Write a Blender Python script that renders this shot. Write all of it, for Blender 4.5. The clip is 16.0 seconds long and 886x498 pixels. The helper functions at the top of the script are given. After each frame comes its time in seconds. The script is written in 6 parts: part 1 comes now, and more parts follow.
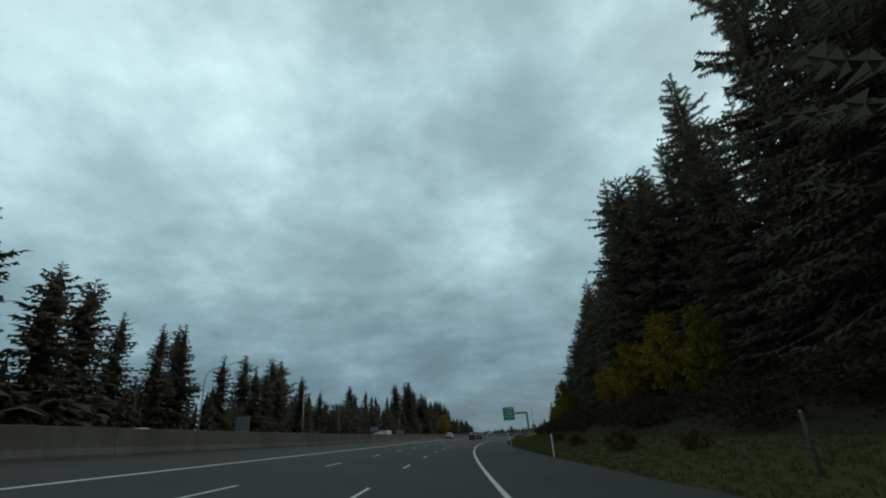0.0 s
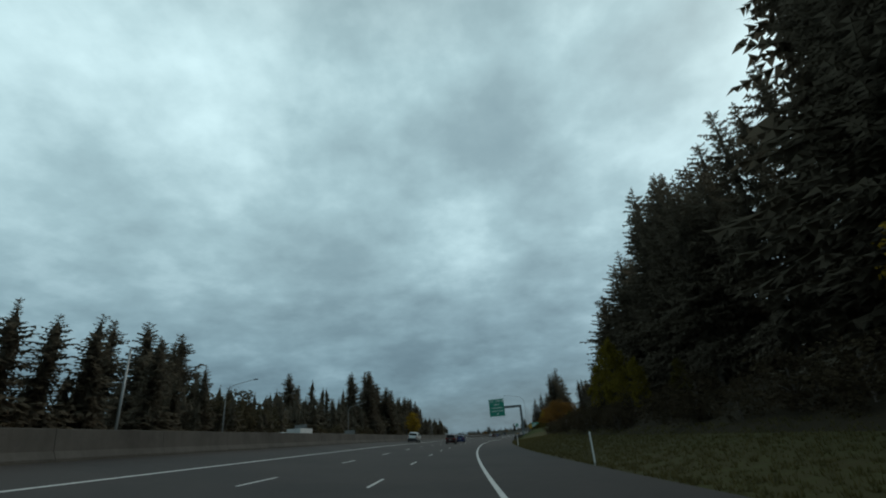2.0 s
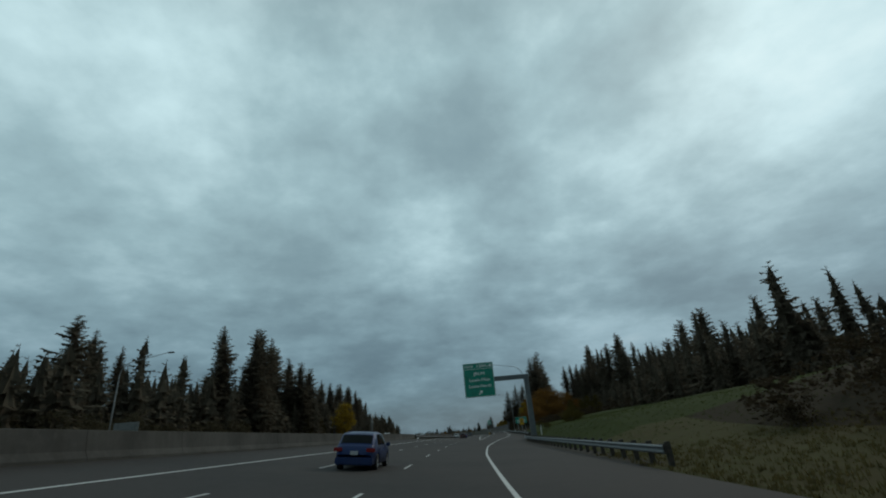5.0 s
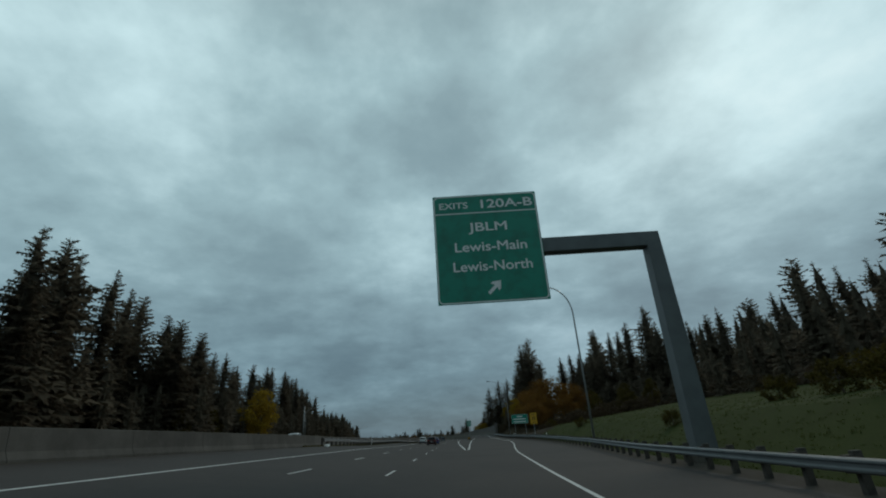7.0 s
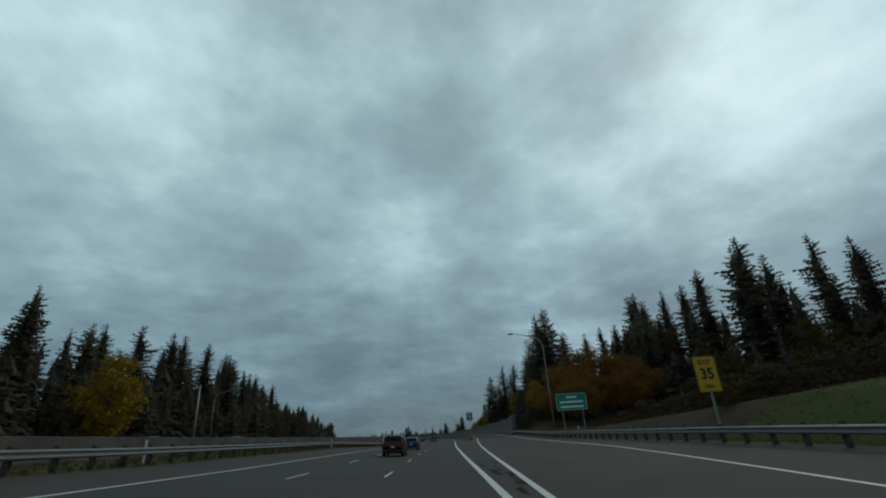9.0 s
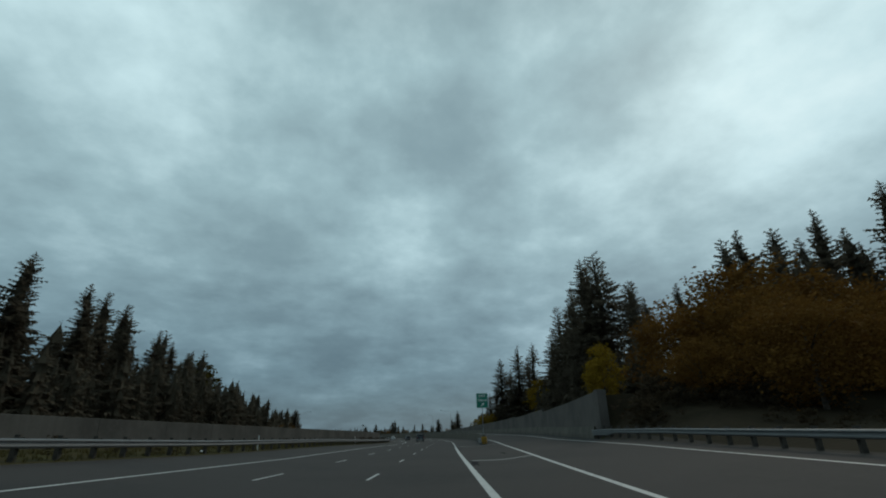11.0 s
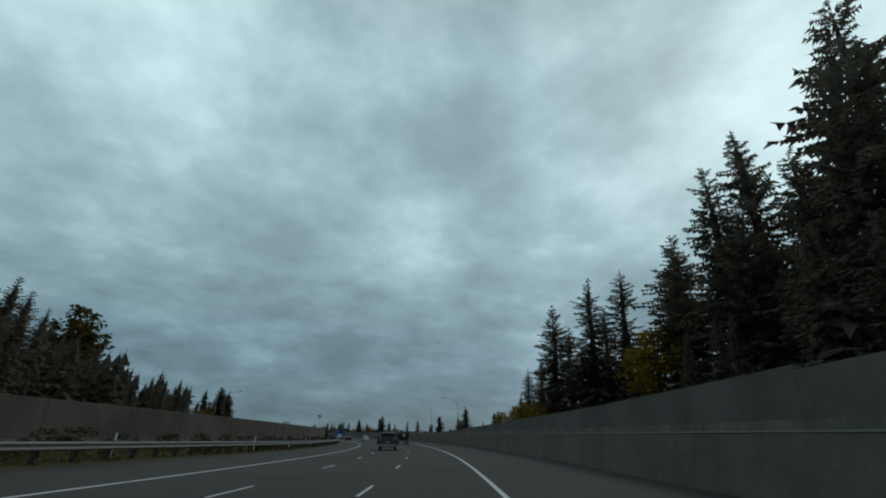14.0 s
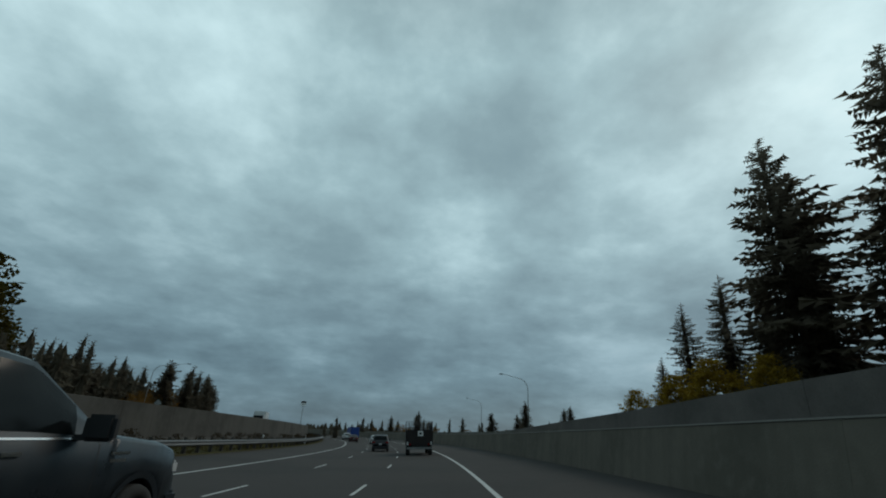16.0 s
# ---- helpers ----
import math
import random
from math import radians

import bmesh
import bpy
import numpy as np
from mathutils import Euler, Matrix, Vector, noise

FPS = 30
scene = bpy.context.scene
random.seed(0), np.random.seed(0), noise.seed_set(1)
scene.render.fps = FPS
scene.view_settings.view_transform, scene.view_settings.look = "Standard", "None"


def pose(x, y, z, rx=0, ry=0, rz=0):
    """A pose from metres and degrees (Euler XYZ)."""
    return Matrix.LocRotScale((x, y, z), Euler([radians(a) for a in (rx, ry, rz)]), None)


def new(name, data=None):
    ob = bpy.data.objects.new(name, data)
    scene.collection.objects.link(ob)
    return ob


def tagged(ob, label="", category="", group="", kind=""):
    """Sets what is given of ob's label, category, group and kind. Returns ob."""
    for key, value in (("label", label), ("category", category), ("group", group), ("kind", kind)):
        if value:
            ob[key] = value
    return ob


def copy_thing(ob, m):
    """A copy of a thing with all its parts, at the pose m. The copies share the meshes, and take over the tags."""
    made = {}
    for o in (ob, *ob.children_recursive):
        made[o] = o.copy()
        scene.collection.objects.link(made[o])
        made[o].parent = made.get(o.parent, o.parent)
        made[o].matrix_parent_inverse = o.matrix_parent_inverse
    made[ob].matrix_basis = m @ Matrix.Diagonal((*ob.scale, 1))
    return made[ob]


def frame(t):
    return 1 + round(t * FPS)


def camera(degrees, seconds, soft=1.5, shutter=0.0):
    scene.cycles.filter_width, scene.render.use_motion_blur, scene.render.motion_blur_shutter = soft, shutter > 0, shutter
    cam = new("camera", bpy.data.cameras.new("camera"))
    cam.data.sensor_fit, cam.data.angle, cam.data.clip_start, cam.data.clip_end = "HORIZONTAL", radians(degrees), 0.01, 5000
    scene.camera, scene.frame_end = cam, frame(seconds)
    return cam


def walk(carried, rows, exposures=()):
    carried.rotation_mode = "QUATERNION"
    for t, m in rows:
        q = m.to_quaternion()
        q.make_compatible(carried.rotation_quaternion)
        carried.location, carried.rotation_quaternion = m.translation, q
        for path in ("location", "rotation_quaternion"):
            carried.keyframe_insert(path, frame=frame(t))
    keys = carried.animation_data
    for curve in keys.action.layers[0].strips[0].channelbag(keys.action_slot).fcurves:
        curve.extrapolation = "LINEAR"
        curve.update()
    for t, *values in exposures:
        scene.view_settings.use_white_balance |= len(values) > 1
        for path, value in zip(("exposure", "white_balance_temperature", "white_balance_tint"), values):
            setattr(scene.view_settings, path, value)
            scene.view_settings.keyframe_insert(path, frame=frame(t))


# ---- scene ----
# ------------------------------------------------------------ the road's line
# s: metres along the driven lane, u: metres to the right of the driven line
HEAD_S = (-300, -30, 0, 30, 60, 90, 120, 160, 195, 225, 255, 300, 343, 373, 403, 433, 455, 484, 510, 540, 580, 640, 720, 800, 1000)
HEAD_A = (16.0, 4.59, 2.86, 1.13, -0.66, -2.76, -4.68, -6.82, -8.03, -9.31, -9.92, -9.1, -9.76, -10.12, -10.75, -10.45, -8.54, -5.02, -2.35, 1.5, 7.0, 15.24, 26.2, 32.0, 36.0)
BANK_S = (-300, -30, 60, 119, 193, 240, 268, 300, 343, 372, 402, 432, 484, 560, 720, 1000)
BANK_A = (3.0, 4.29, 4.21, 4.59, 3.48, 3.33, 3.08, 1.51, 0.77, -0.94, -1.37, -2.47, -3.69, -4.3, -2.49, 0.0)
S_GRID = np.arange(-300.0, 1000.1, 2.0)
_h = np.radians(np.interp(S_GRID, HEAD_S, HEAD_A))
_x = np.concatenate([[0], np.cumsum(-np.sin((_h[1:] + _h[:-1]) / 2) * 2.0)])
_y = np.concatenate([[0], np.cumsum(np.cos((_h[1:] + _h[:-1]) / 2) * 2.0)])
_x -= np.interp(0, S_GRID, _x)
_y -= np.interp(0, S_GRID, _y)


def lerp_at(s, xs, ys):
    return float(np.interp(s, xs, ys))


def head_at(s):
    return lerp_at(s, S_GRID, _h)


def plan(s, u):
    """The place in plan of a point s along and u to the right of the driven line."""
    h = head_at(s)
    return (lerp_at(s, S_GRID, _x) + u * math.cos(h), lerp_at(s, S_GRID, _y) + u * math.sin(h))


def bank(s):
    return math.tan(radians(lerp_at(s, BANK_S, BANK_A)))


DISH = 0.0036


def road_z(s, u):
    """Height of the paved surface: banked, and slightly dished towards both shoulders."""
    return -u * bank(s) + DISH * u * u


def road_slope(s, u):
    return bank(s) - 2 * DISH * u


LINE_R, LINE_1, LINE_2, LINE_L = 1.35, -2.475, -6.01, -9.55


def pave_u(s):
    """Right border of the paved strip."""
    return lerp_at(s, (-300, 150, 185, 226, 243, 262, 275, 300, 386, 400, 421, 450, 1000), (6.7, 6.7, 7.4, 8.3, 9.8, 12.0, 12.8, 13.2, 13.9, 14.9, 15.7, 15.8, 15.8))


def rail_right_u(s):
    return lerp_at(s, (172, 226, 243, 262, 275, 300, 386), (7.6, 8.4, 9.9, 12.3, 13.1, 13.5, 13.95))


def pave_left(s):
    """Left border of the paved strip."""
    return lerp_at(s, (255, 285, 340, 1000), (-13.4, -12.9, -13.9, -13.9))


def median_u(s):
    """The concrete barrier between the roadways leaves the shoulder where the grass strip begins."""
    return lerp_at(s, (230, 262, 290, 320, 1000), (-13.45, -13.9, -16.0, -17.3, -17.6))


def median_top(s):
    return lerp_at(s, (240, 290), (1, 0)) * (13.45 * bank(s) + 1.72) + lerp_at(s, (240, 290), (0, 1)) * lerp_at(s, (290, 480, 700, 1000), (2.4, 2.4, 2.3, 2.2))


def rim_z(s):
    """Height of the other roadway's edge."""
    return median_top(s) - 1.05


def ground_z(s, u):
    """Height of the land at s, u: the banked road, the other roadway, and the slopes."""
    left, mid, right = pave_left(s), median_u(s), pave_u(s)
    if left <= u <= right:
        return road_z(s, u)
    if u < left:
        zl = road_z(s, left)
        if u > mid:
            k = (left - u) / max(0.05, left - mid)
            return zl + min(0.45, max(0, rim_z(s) - zl)) * k
        d = mid - u
        z = rim_z(s) + 0.02 * min(d, 24)
        if d > 26:
            z += 0.05 * min(d - 26, 40)
        return z
    z = road_z(s, right)
    d = u - right
    if s < 386:
        if s < 180:
            z += 0.10 * max(0, min(d - 1.0, 8)) + 0.30 * max(0, min(d - 9, 14)) + 0.04 * max(0, min(d - 23, 60))
        else:
            k = min(1, (s - 180) / 20)
            a = 0.10 * max(0, min(d - 1.0, 8)) + 0.30 * max(0, min(d - 9, 14)) + 0.04 * max(0, min(d - 23, 60))
            c = 0.05 * min(d, 1.3) + 0.46 * max(0, min(d - 1.3, 4.4)) + 0.115 * max(0, min(d - 5.7, 26)) + 0.03 * max(0, min(d - 31, 60))
            c *= 1 - 0.7 * min(1, max(0, (s - 305) / 45))
            z += (1 - k) * a + k * c
            m = min(1, max(0, (s - 366) / 20)) ** 1.5 * min(1, d / 5)
            z += m * max(0, wall_z(386) - 0.35 + 0.03 * min(d, 60) - z)
        return z
    top = wall_z(s) - 0.35
    if d < 0.8:
        return z
    return top + 0.03 * min(d, 60)


def wall_z(s):
    """Top of the retaining wall, which comes down in steps."""
    return lerp_at(s, (385, 421.645, 421.655, 452.045, 452.055, 480, 512, 545, 566, 600, 700, 1000), (5.1, 4.85, 5.3, 4.95, 5.2, 4.95, 4.75, 4.0, 3.3, 2.55, 1.9, 1.7))


def P(s, u, dz=0.0):
    x, y = plan(s, u)
    return Vector((x, y, ground_z(s, u) + dz))


def along(s, u, dz=0.0, turn=0.0, z=None):
    """The pose of a thing that stands at s, u and faces along the road (its y axis)."""
    p = P(s, u, dz)
    if z is not None:
        p.z = z
    return Matrix.Translation(p) @ Matrix.Rotation(head_at(s) + radians(turn), 4, "Z")


def on_road(s, u, turn=0.0):
    """The same, leaning with the banked road."""
    return along(s, u, 0, turn) @ Matrix.Rotation(math.atan(road_slope(s, u)), 4, "Y")


# ------------------------------------------------------------ camera and walk
cam = camera(88.6, 16.0, soft=2.0)
EYE, TILT = 1.393, 0.4
# seconds, metres along, metres aside, yaw, pitch, roll
WALK = (
    (0, 5.09, 0.01, 3.06, 22.29, 3.91), (0.5, 19.67, 0.09, 2.11, 22.26, 4.39), (1, 34.19, 0.21, 1.31, 22.28, 4.60),
    (1.5, 48.58, 0.19, 0.64, 22.35, 4.46), (2, 62.89, 0.21, -0.06, 22.30, 4.37), (2.5, 77.27, 0.16, -1.11, 22.23, 4.49),
    (3, 91.61, 0.12, -2.00, 22.30, 4.74), (3.5, 106.86, 0.10, -2.73, 22.21, 4.95), (4, 121.74, 0.05, -3.35, 22.10, 4.88),
    (4.5, 137.23, 0.05, -4.09, 22.04, 4.69), (5, 153.33, 0.10, -4.95, 22.02, 4.38), (5.5, 169.66, 0.16, -5.86, 22.04, 4.03),
    (6, 185.88, 0.21, -6.74, 22.09, 3.70), (6.5, 201.63, 0.21, -7.54, 22.16, 3.47), (7, 216.89, 0.17, -8.25, 22.24, 3.33),
    (7.5, 232.15, 0.17, -8.67, 22.30, 4.38), (8, 246.56, 0.06, -9.05, 22.13, 4.35), (8.5, 261.09, -0.12, -8.87, 22.12, 4.14),
    (9, 277.76, -0.03, -9.02, 22.11, 3.42), (9.5, 294.15, 0.04, -9.23, 22.09, 2.68), (10, 310.25, 0.07, -9.50, 22.06, 1.90),
    (10.5, 325.97, 0.08, -9.75, 22.01, 1.18), (11, 341.22, 0.08, -9.92, 21.95, 0.62), (11.5, 355.90, 0.08, -9.94, 21.87, 0.31),
    (12, 370.02, 0.09, -9.81, 21.77, 0.25), (12.5, 384.10, 0.02, -9.80, 21.83, -0.19), (13, 398.67, -0.07, -10.12, 21.81, -0.61),
    (13.5, 413.44, -0.08, -9.89, 21.85, -1.07), (14, 430.29, -0.17, -9.60, 22.25, -2.01), (14.5, 447.25, -0.38, -9.05, 22.12, -2.62),
    (15, 462.09, -0.29, -7.81, 22.23, -2.77), (15.5, 476.81, -0.19, -6.07, 22.16, -2.87), (16, 490.97, -0.20, -3.98, 22.30, -3.15),
)
rows = []
for t, s, lat, yaw, pitch, roll in WALK:
    e = P(s, lat, EYE)
    rows.append((t, pose(e.x, e.y, e.z, 90 + pitch + TILT, roll, yaw)))
walk(cam, rows, exposures=((0, 0.2), (2.5, 0.18), (4.2, 0.04), (6.5, -0.05), (9, -0.05), (11.5, -0.02), (12.7, 0.0), (13.5, 0.05), (14.8, 0.04), (16, -0.03)))


# ------------------------------------------------------------ node helpers and world
def tree_of(owner):
    owner.use_nodes = True
    nt = owner.node_tree
    nt.nodes.clear()
    return nt


def node(nt, kind, **kw):
    n = nt.nodes.new(kind)
    for k, v in kw.items():
        if k in n.inputs:
            if hasattr(v, "is_output"):
                nt.links.new(v, n.inputs[k])
            else:
                n.inputs[k].default_value = v
    return n


def math_node(nt, op, a, b=0.0, c=0.0, clamp=False):
    n = nt.nodes.new("ShaderNodeMath")
    n.operation, n.use_clamp = op, clamp
    for i, v in enumerate((a, b, c)):
        if hasattr(v, "is_output"):
            nt.links.new(v, n.inputs[i])
        else:
            n.inputs[i].default_value = v
    return n.outputs[0]


def noise_of(nt, vec, scale, detail=5, rough=0.55, distort=0.0):
    n = node(nt, "ShaderNodeTexNoise", Scale=scale, Detail=detail, Roughness=rough, Distortion=distort)
    if vec is not None:
        nt.links.new(vec, n.inputs["Vector"])
    return n.outputs["Fac"]


def ramp(nt, fac, stops):
    n = nt.nodes.new("ShaderNodeValToRGB")
    nt.links.new(fac, n.inputs[0])
    el = n.color_ramp.elements
    while len(el) < len(stops):
        el.new(0.5)
    for e, (p, c) in zip(el, stops):
        e.position, e.color = p, (*c, 1) if len(c) == 3 else c
    return n.outputs[0]


def mix(nt, fac, a, b, mode="MIX"):
    n = nt.nodes.new("ShaderNodeMix")
    n.data_type, n.blend_type = "RGBA", mode
    for sock, v in ((n.inputs["Factor"], fac), (n.inputs[6], a), (n.inputs[7], b)):
        if hasattr(v, "is_output"):
            nt.links.new(v, sock)
        else:
            sock.default_value = v if not isinstance(v, tuple) or len(v) == 4 else (*v, 1)
    return n.outputs[2]


SUN_EL, SUN_ROT = 38.0, 47.0
world = bpy.data.worlds.new("overcast_sky")
scene.world = world
nt = tree_of(world)
sky = nt.nodes.new("ShaderNodeTexSky")
sky.sky_type, sky.sun_disc = "NISHITA", False
sky.sun_elevation, sky.sun_rotation = radians(SUN_EL), radians(SUN_ROT)
tc = nt.nodes.new("ShaderNodeTexCoord")
sep = node(nt, "ShaderNodeSeparateXYZ", Vector=tc.outputs["Generated"])
up = math_node(nt, "MAXIMUM", sep.outputs[2], 0.0)
lift = math_node(nt, "ADD", up, 0.30)
px = math_node(nt, "DIVIDE", sep.outputs[0], lift)
py = math_node(nt, "DIVIDE", sep.outputs[1], lift)
flat = node(nt, "ShaderNodeCombineXYZ", X=px, Y=py, Z=0.0).outputs[0]
big = noise_of(nt, flat, 1.1, 4, 0.5)
mid = noise_of(nt, flat, 2.5, 6, 0.52)
soft_n = noise_of(nt, tc.outputs["Generated"], 3.4, 5, 0.5)
cl = math_node(nt, "ADD", math_node(nt, "MULTIPLY", big, 0.4), math_node(nt, "MULTIPLY", mid, 0.6))
cl = math_node(nt, "ADD", math_node(nt, "MULTIPLY", cl, 0.62), math_node(nt, "MULTIPLY", soft_n, 0.38))
# the cloud is thinner to both sides of the road's direction
wide = math_node(nt, "ABSOLUTE", math_node(nt, "ADD", sep.outputs[0], 0.02))
thin = node(nt, "ShaderNodeMapRange", Value=wide, **{"From Min": 0.1, "From Max": 0.85, "To Min": 0.0, "To Max": 0.17}).outputs[0]
rise = node(nt, "ShaderNodeMapRange", Value=up, **{"From Min": 0.12, "From Max": 0.65, "To Min": 0.1, "To Max": 1.0}).outputs[0]
thin = math_node(nt, "MULTIPLY", thin, rise)
high = node(nt, "ShaderNodeMapRange", Value=up, **{"From Min": 0.45, "From Max": 0.8, "To Min": 0.0, "To Max": 0.05}).outputs[0]
cl = math_node(nt, "ADD", math_node(nt, "ADD", cl, thin), high)
# long flat banks of cloud near the skyline
stretch = node(nt, "ShaderNodeCombineXYZ", X=sep.outputs[0], Y=sep.outputs[1], Z=math_node(nt, "MULTIPLY", up, 3.2)).outputs[0]
banks = noise_of(nt, stretch, 3.6, 7, 0.58)
low_part = node(nt, "ShaderNodeMapRange", Value=up, **{"From Min": 0.5, "From Max": 0.12, "To Min": 0.0, "To Max": 0.55}).outputs[0]
cl = math_node(nt, "ADD", cl, math_node(nt, "MULTIPLY", math_node(nt, "ADD", banks, -0.5), low_part))
# where the cloud is thinner or heavier: direction, reach, amount
for way, reach_, amount in (((0.75, 0.34, 0.57), 0.06, 0.1), ((0.16, 0.93, 0.32), 0.025, 0.035), ((0.34, 0.93, 0.31), 0.015, 0.025), ((-0.27, 0.63, 0.73), 0.1, 0.035), ((0.33, 0.81, 0.48), 0.06, -0.02), ((0.1, 0.68, 0.72), 0.06, -0.015), ((-0.2, 0.7, 0.68), 0.05, 0.03), ((0.22, 0.72, 0.66), 0.04, -0.028)):
    dot = nt.nodes.new("ShaderNodeVectorMath")
    dot.operation = "DOT_PRODUCT"
    nt.links.new(tc.outputs["Generated"], dot.inputs[0])
    dot.inputs[1].default_value = way
    spot = node(nt, "ShaderNodeMapRange", Value=dot.outputs["Value"], **{"From Min": 1 - reach_, "From Max": 1.0, "To Min": 0.0, "To Max": amount}).outputs[0]
    cl = math_node(nt, "ADD", cl, spot)
fine = noise_of(nt, flat, 8.0, 6, 0.6)
cl = math_node(nt, "ADD", cl, math_node(nt, "MULTIPLY", math_node(nt, "ADD", fine, -0.5), 0.15))
cl = math_node(nt, "MULTIPLY_ADD", math_node(nt, "ADD", cl, -0.56), 0.86, 0.558)
cloud = ramp(nt, cl, [(0.34, (0.185, 0.285, 0.325)), (0.46, (0.25, 0.37, 0.41)), (0.55, (0.35, 0.51, 0.555)), (0.67, (0.58, 0.79, 0.84)), (0.84, (0.86, 1.04, 1.06))])
# sky dimmed overhead and behind, out of view, so less light reaches the ground
back = node(nt, "ShaderNodeMapRange", Value=sep.outputs[1], **{"From Min": -0.2, "From Max": 0.5, "To Min": 0.75, "To Max": 1.0}).outputs[0]
cloud = mix(nt, 1.0, cloud, node(nt, "ShaderNodeCombineXYZ", X=back, Y=back, Z=math_node(nt, "MULTIPLY", back, 0.99)).outputs[0], "MULTIPLY")
band = ramp(nt, up, [(0.0, (0.31, 0.365, 0.43)), (0.12, (0.415, 0.47, 0.525)), (0.22, (0.61, 0.65, 0.69)), (0.38, (0.93, 0.945, 0.955)), (0.7, (1.08, 1.07, 1.06)), (0.85, (0.6, 0.6, 0.6)), (1.0, (0.42, 0.42, 0.42))])
col = mix(nt, 1.0, cloud, band, "MULTIPLY")
skyc = mix(nt, 1.0, sky.outputs[0], (0.1, 0.1, 0.1), "MULTIPLY")
allc = mix(nt, 0.94, skyc, col)
bg = node(nt, "ShaderNodeBackground", Color=allc, Strength=1.0)
out = nt.nodes.new("ShaderNodeOutputWorld")
nt.links.new(bg.outputs[0], out.inputs[0])

sun = new("sun", bpy.data.lights.new("sun", "SUN"))
sun.data.energy, sun.data.angle, sun.data.color = 0.62, radians(25), (1.0, 0.88, 0.74)
sun.matrix_world = pose(0, 0, 60, 90 - SUN_EL, 0, 180 - SUN_ROT)


# ------------------------------------------------------------ materials
def material(name, base, rough=0.8, metal=0.0, spots=(), bump=0.0, bump_scale=40.0, spec=0.5, rnd=0.0, streak=None):
    """A surface with a base colour, stains (scale, colour, amount, low, high) and a fine relief; rnd varies it from piece to piece."""
    m = bpy.data.materials.new(name)
    nt = tree_of(m)
    tc = nt.nodes.new("ShaderNodeTexCoord")
    vec = tc.outputs["Object"]
    c = mix(nt, 0.0, (*base, 1), (*base, 1))
    for scale, other, amount, lo, hi in spots:
        f = noise_of(nt, vec, scale, 6, 0.6)
        f = node(nt, "ShaderNodeMapRange", Value=f, **{"From Min": lo, "From Max": hi, "To Min": 0.0, "To Max": amount}).outputs[0]
        c = mix(nt, f, c, (*other, 1))
    if streak:
        # stains that run down the face: scale, colour, amount
        mp = node(nt, "ShaderNodeMapping", Vector=vec)
        mp.inputs["Scale"].default_value = (1, 1, 0.06)
        f = noise_of(nt, mp.outputs[0], streak[0], 5, 0.6)
        f = node(nt, "ShaderNodeMapRange", Value=f, **{"From Min": 0.45, "From Max": 0.66, "To Min": 0.0, "To Max": streak[2]}).outputs[0]
        c = mix(nt, f, c, (*streak[1], 1))
    if rnd:
        oi = nt.nodes.new("ShaderNodeObjectInfo")
        v = math_node(nt, "MULTIPLY_ADD", oi.outputs["Random"], 2 * rnd, 1 - rnd)
        hs = node(nt, "ShaderNodeHueSaturation", Color=c, Value=v)
        c = hs.outputs[0]
    b = node(nt, "ShaderNodeBsdfPrincipled", **{"Base Color": c, "Roughness": rough, "Metallic": metal, "Specular IOR Level": spec})
    if bump:
        h = noise_of(nt, vec, bump_scale, 6, 0.65)
        bn = node(nt, "ShaderNodeBump", Strength=bump, Distance=0.02, Height=h)
        nt.links.new(bn.outputs[0], b.inputs["Normal"])
    o = nt.nodes.new("ShaderNodeOutputMaterial")
    nt.links.new(b.outputs[0], o.inputs[0])
    return m


def leaf_material(name, base, vary, island=0.5, trans=0.15, rough=0.8):
    """Foliage: each clump has its own shade between base and vary, and lets a little light through."""
    m = bpy.data.materials.new(name)
    nt = tree_of(m)
    g = nt.nodes.new("ShaderNodeNewGeometry")
    oi = nt.nodes.new("ShaderNodeObjectInfo")
    f = math_node(nt, "ADD", math_node(nt, "MULTIPLY", g.outputs["Random Per Island"], island), math_node(nt, "MULTIPLY", oi.outputs["Random"], 1 - island))
    c = mix(nt, f, (*base, 1), (*vary, 1))
    b = node(nt, "ShaderNodeBsdfPrincipled", **{"Base Color": c, "Roughness": rough, "Specular IOR Level": 0.04})
    t = node(nt, "ShaderNodeBsdfTranslucent", Color=c)
    mx = nt.nodes.new("ShaderNodeMixShader")
    mx.inputs[0].default_value = trans
    nt.links.new(b.outputs[0], mx.inputs[1])
    nt.links.new(t.outputs[0], mx.inputs[2])
    o = nt.nodes.new("ShaderNodeOutputMaterial")
    nt.links.new(mx.outputs[0], o.inputs[0])
    return m


M_ASPHALT = material("asphalt", (0.052, 0.0458, 0.043), 0.85, spots=((0.12, (0.0355, 0.033, 0.032), 0.7, 0.45, 0.65), (2.5, (0.058, 0.053, 0.05), 0.5, 0.5, 0.7)), bump=0.35, bump_scale=60, spec=0.15)
M_PAINT = material("road_paint", (0.52, 0.52, 0.5), 0.6, spots=((3.0, (0.3, 0.3, 0.3), 0.7, 0.5, 0.7), (30, (0.2, 0.2, 0.2), 0.5, 0.55, 0.7)), bump=0.2)
M_STEEL = material("galvanised_steel", (0.17, 0.18, 0.185), 0.6, 0.5, spots=((1.5, (0.14, 0.15, 0.155), 0.6, 0.45, 0.65),), bump=0.05)
M_POST = material("weathered_timber", (0.07, 0.06, 0.05), 0.9, spots=((6, (0.03, 0.027, 0.024), 0.7, 0.45, 0.6),), bump=0.3)
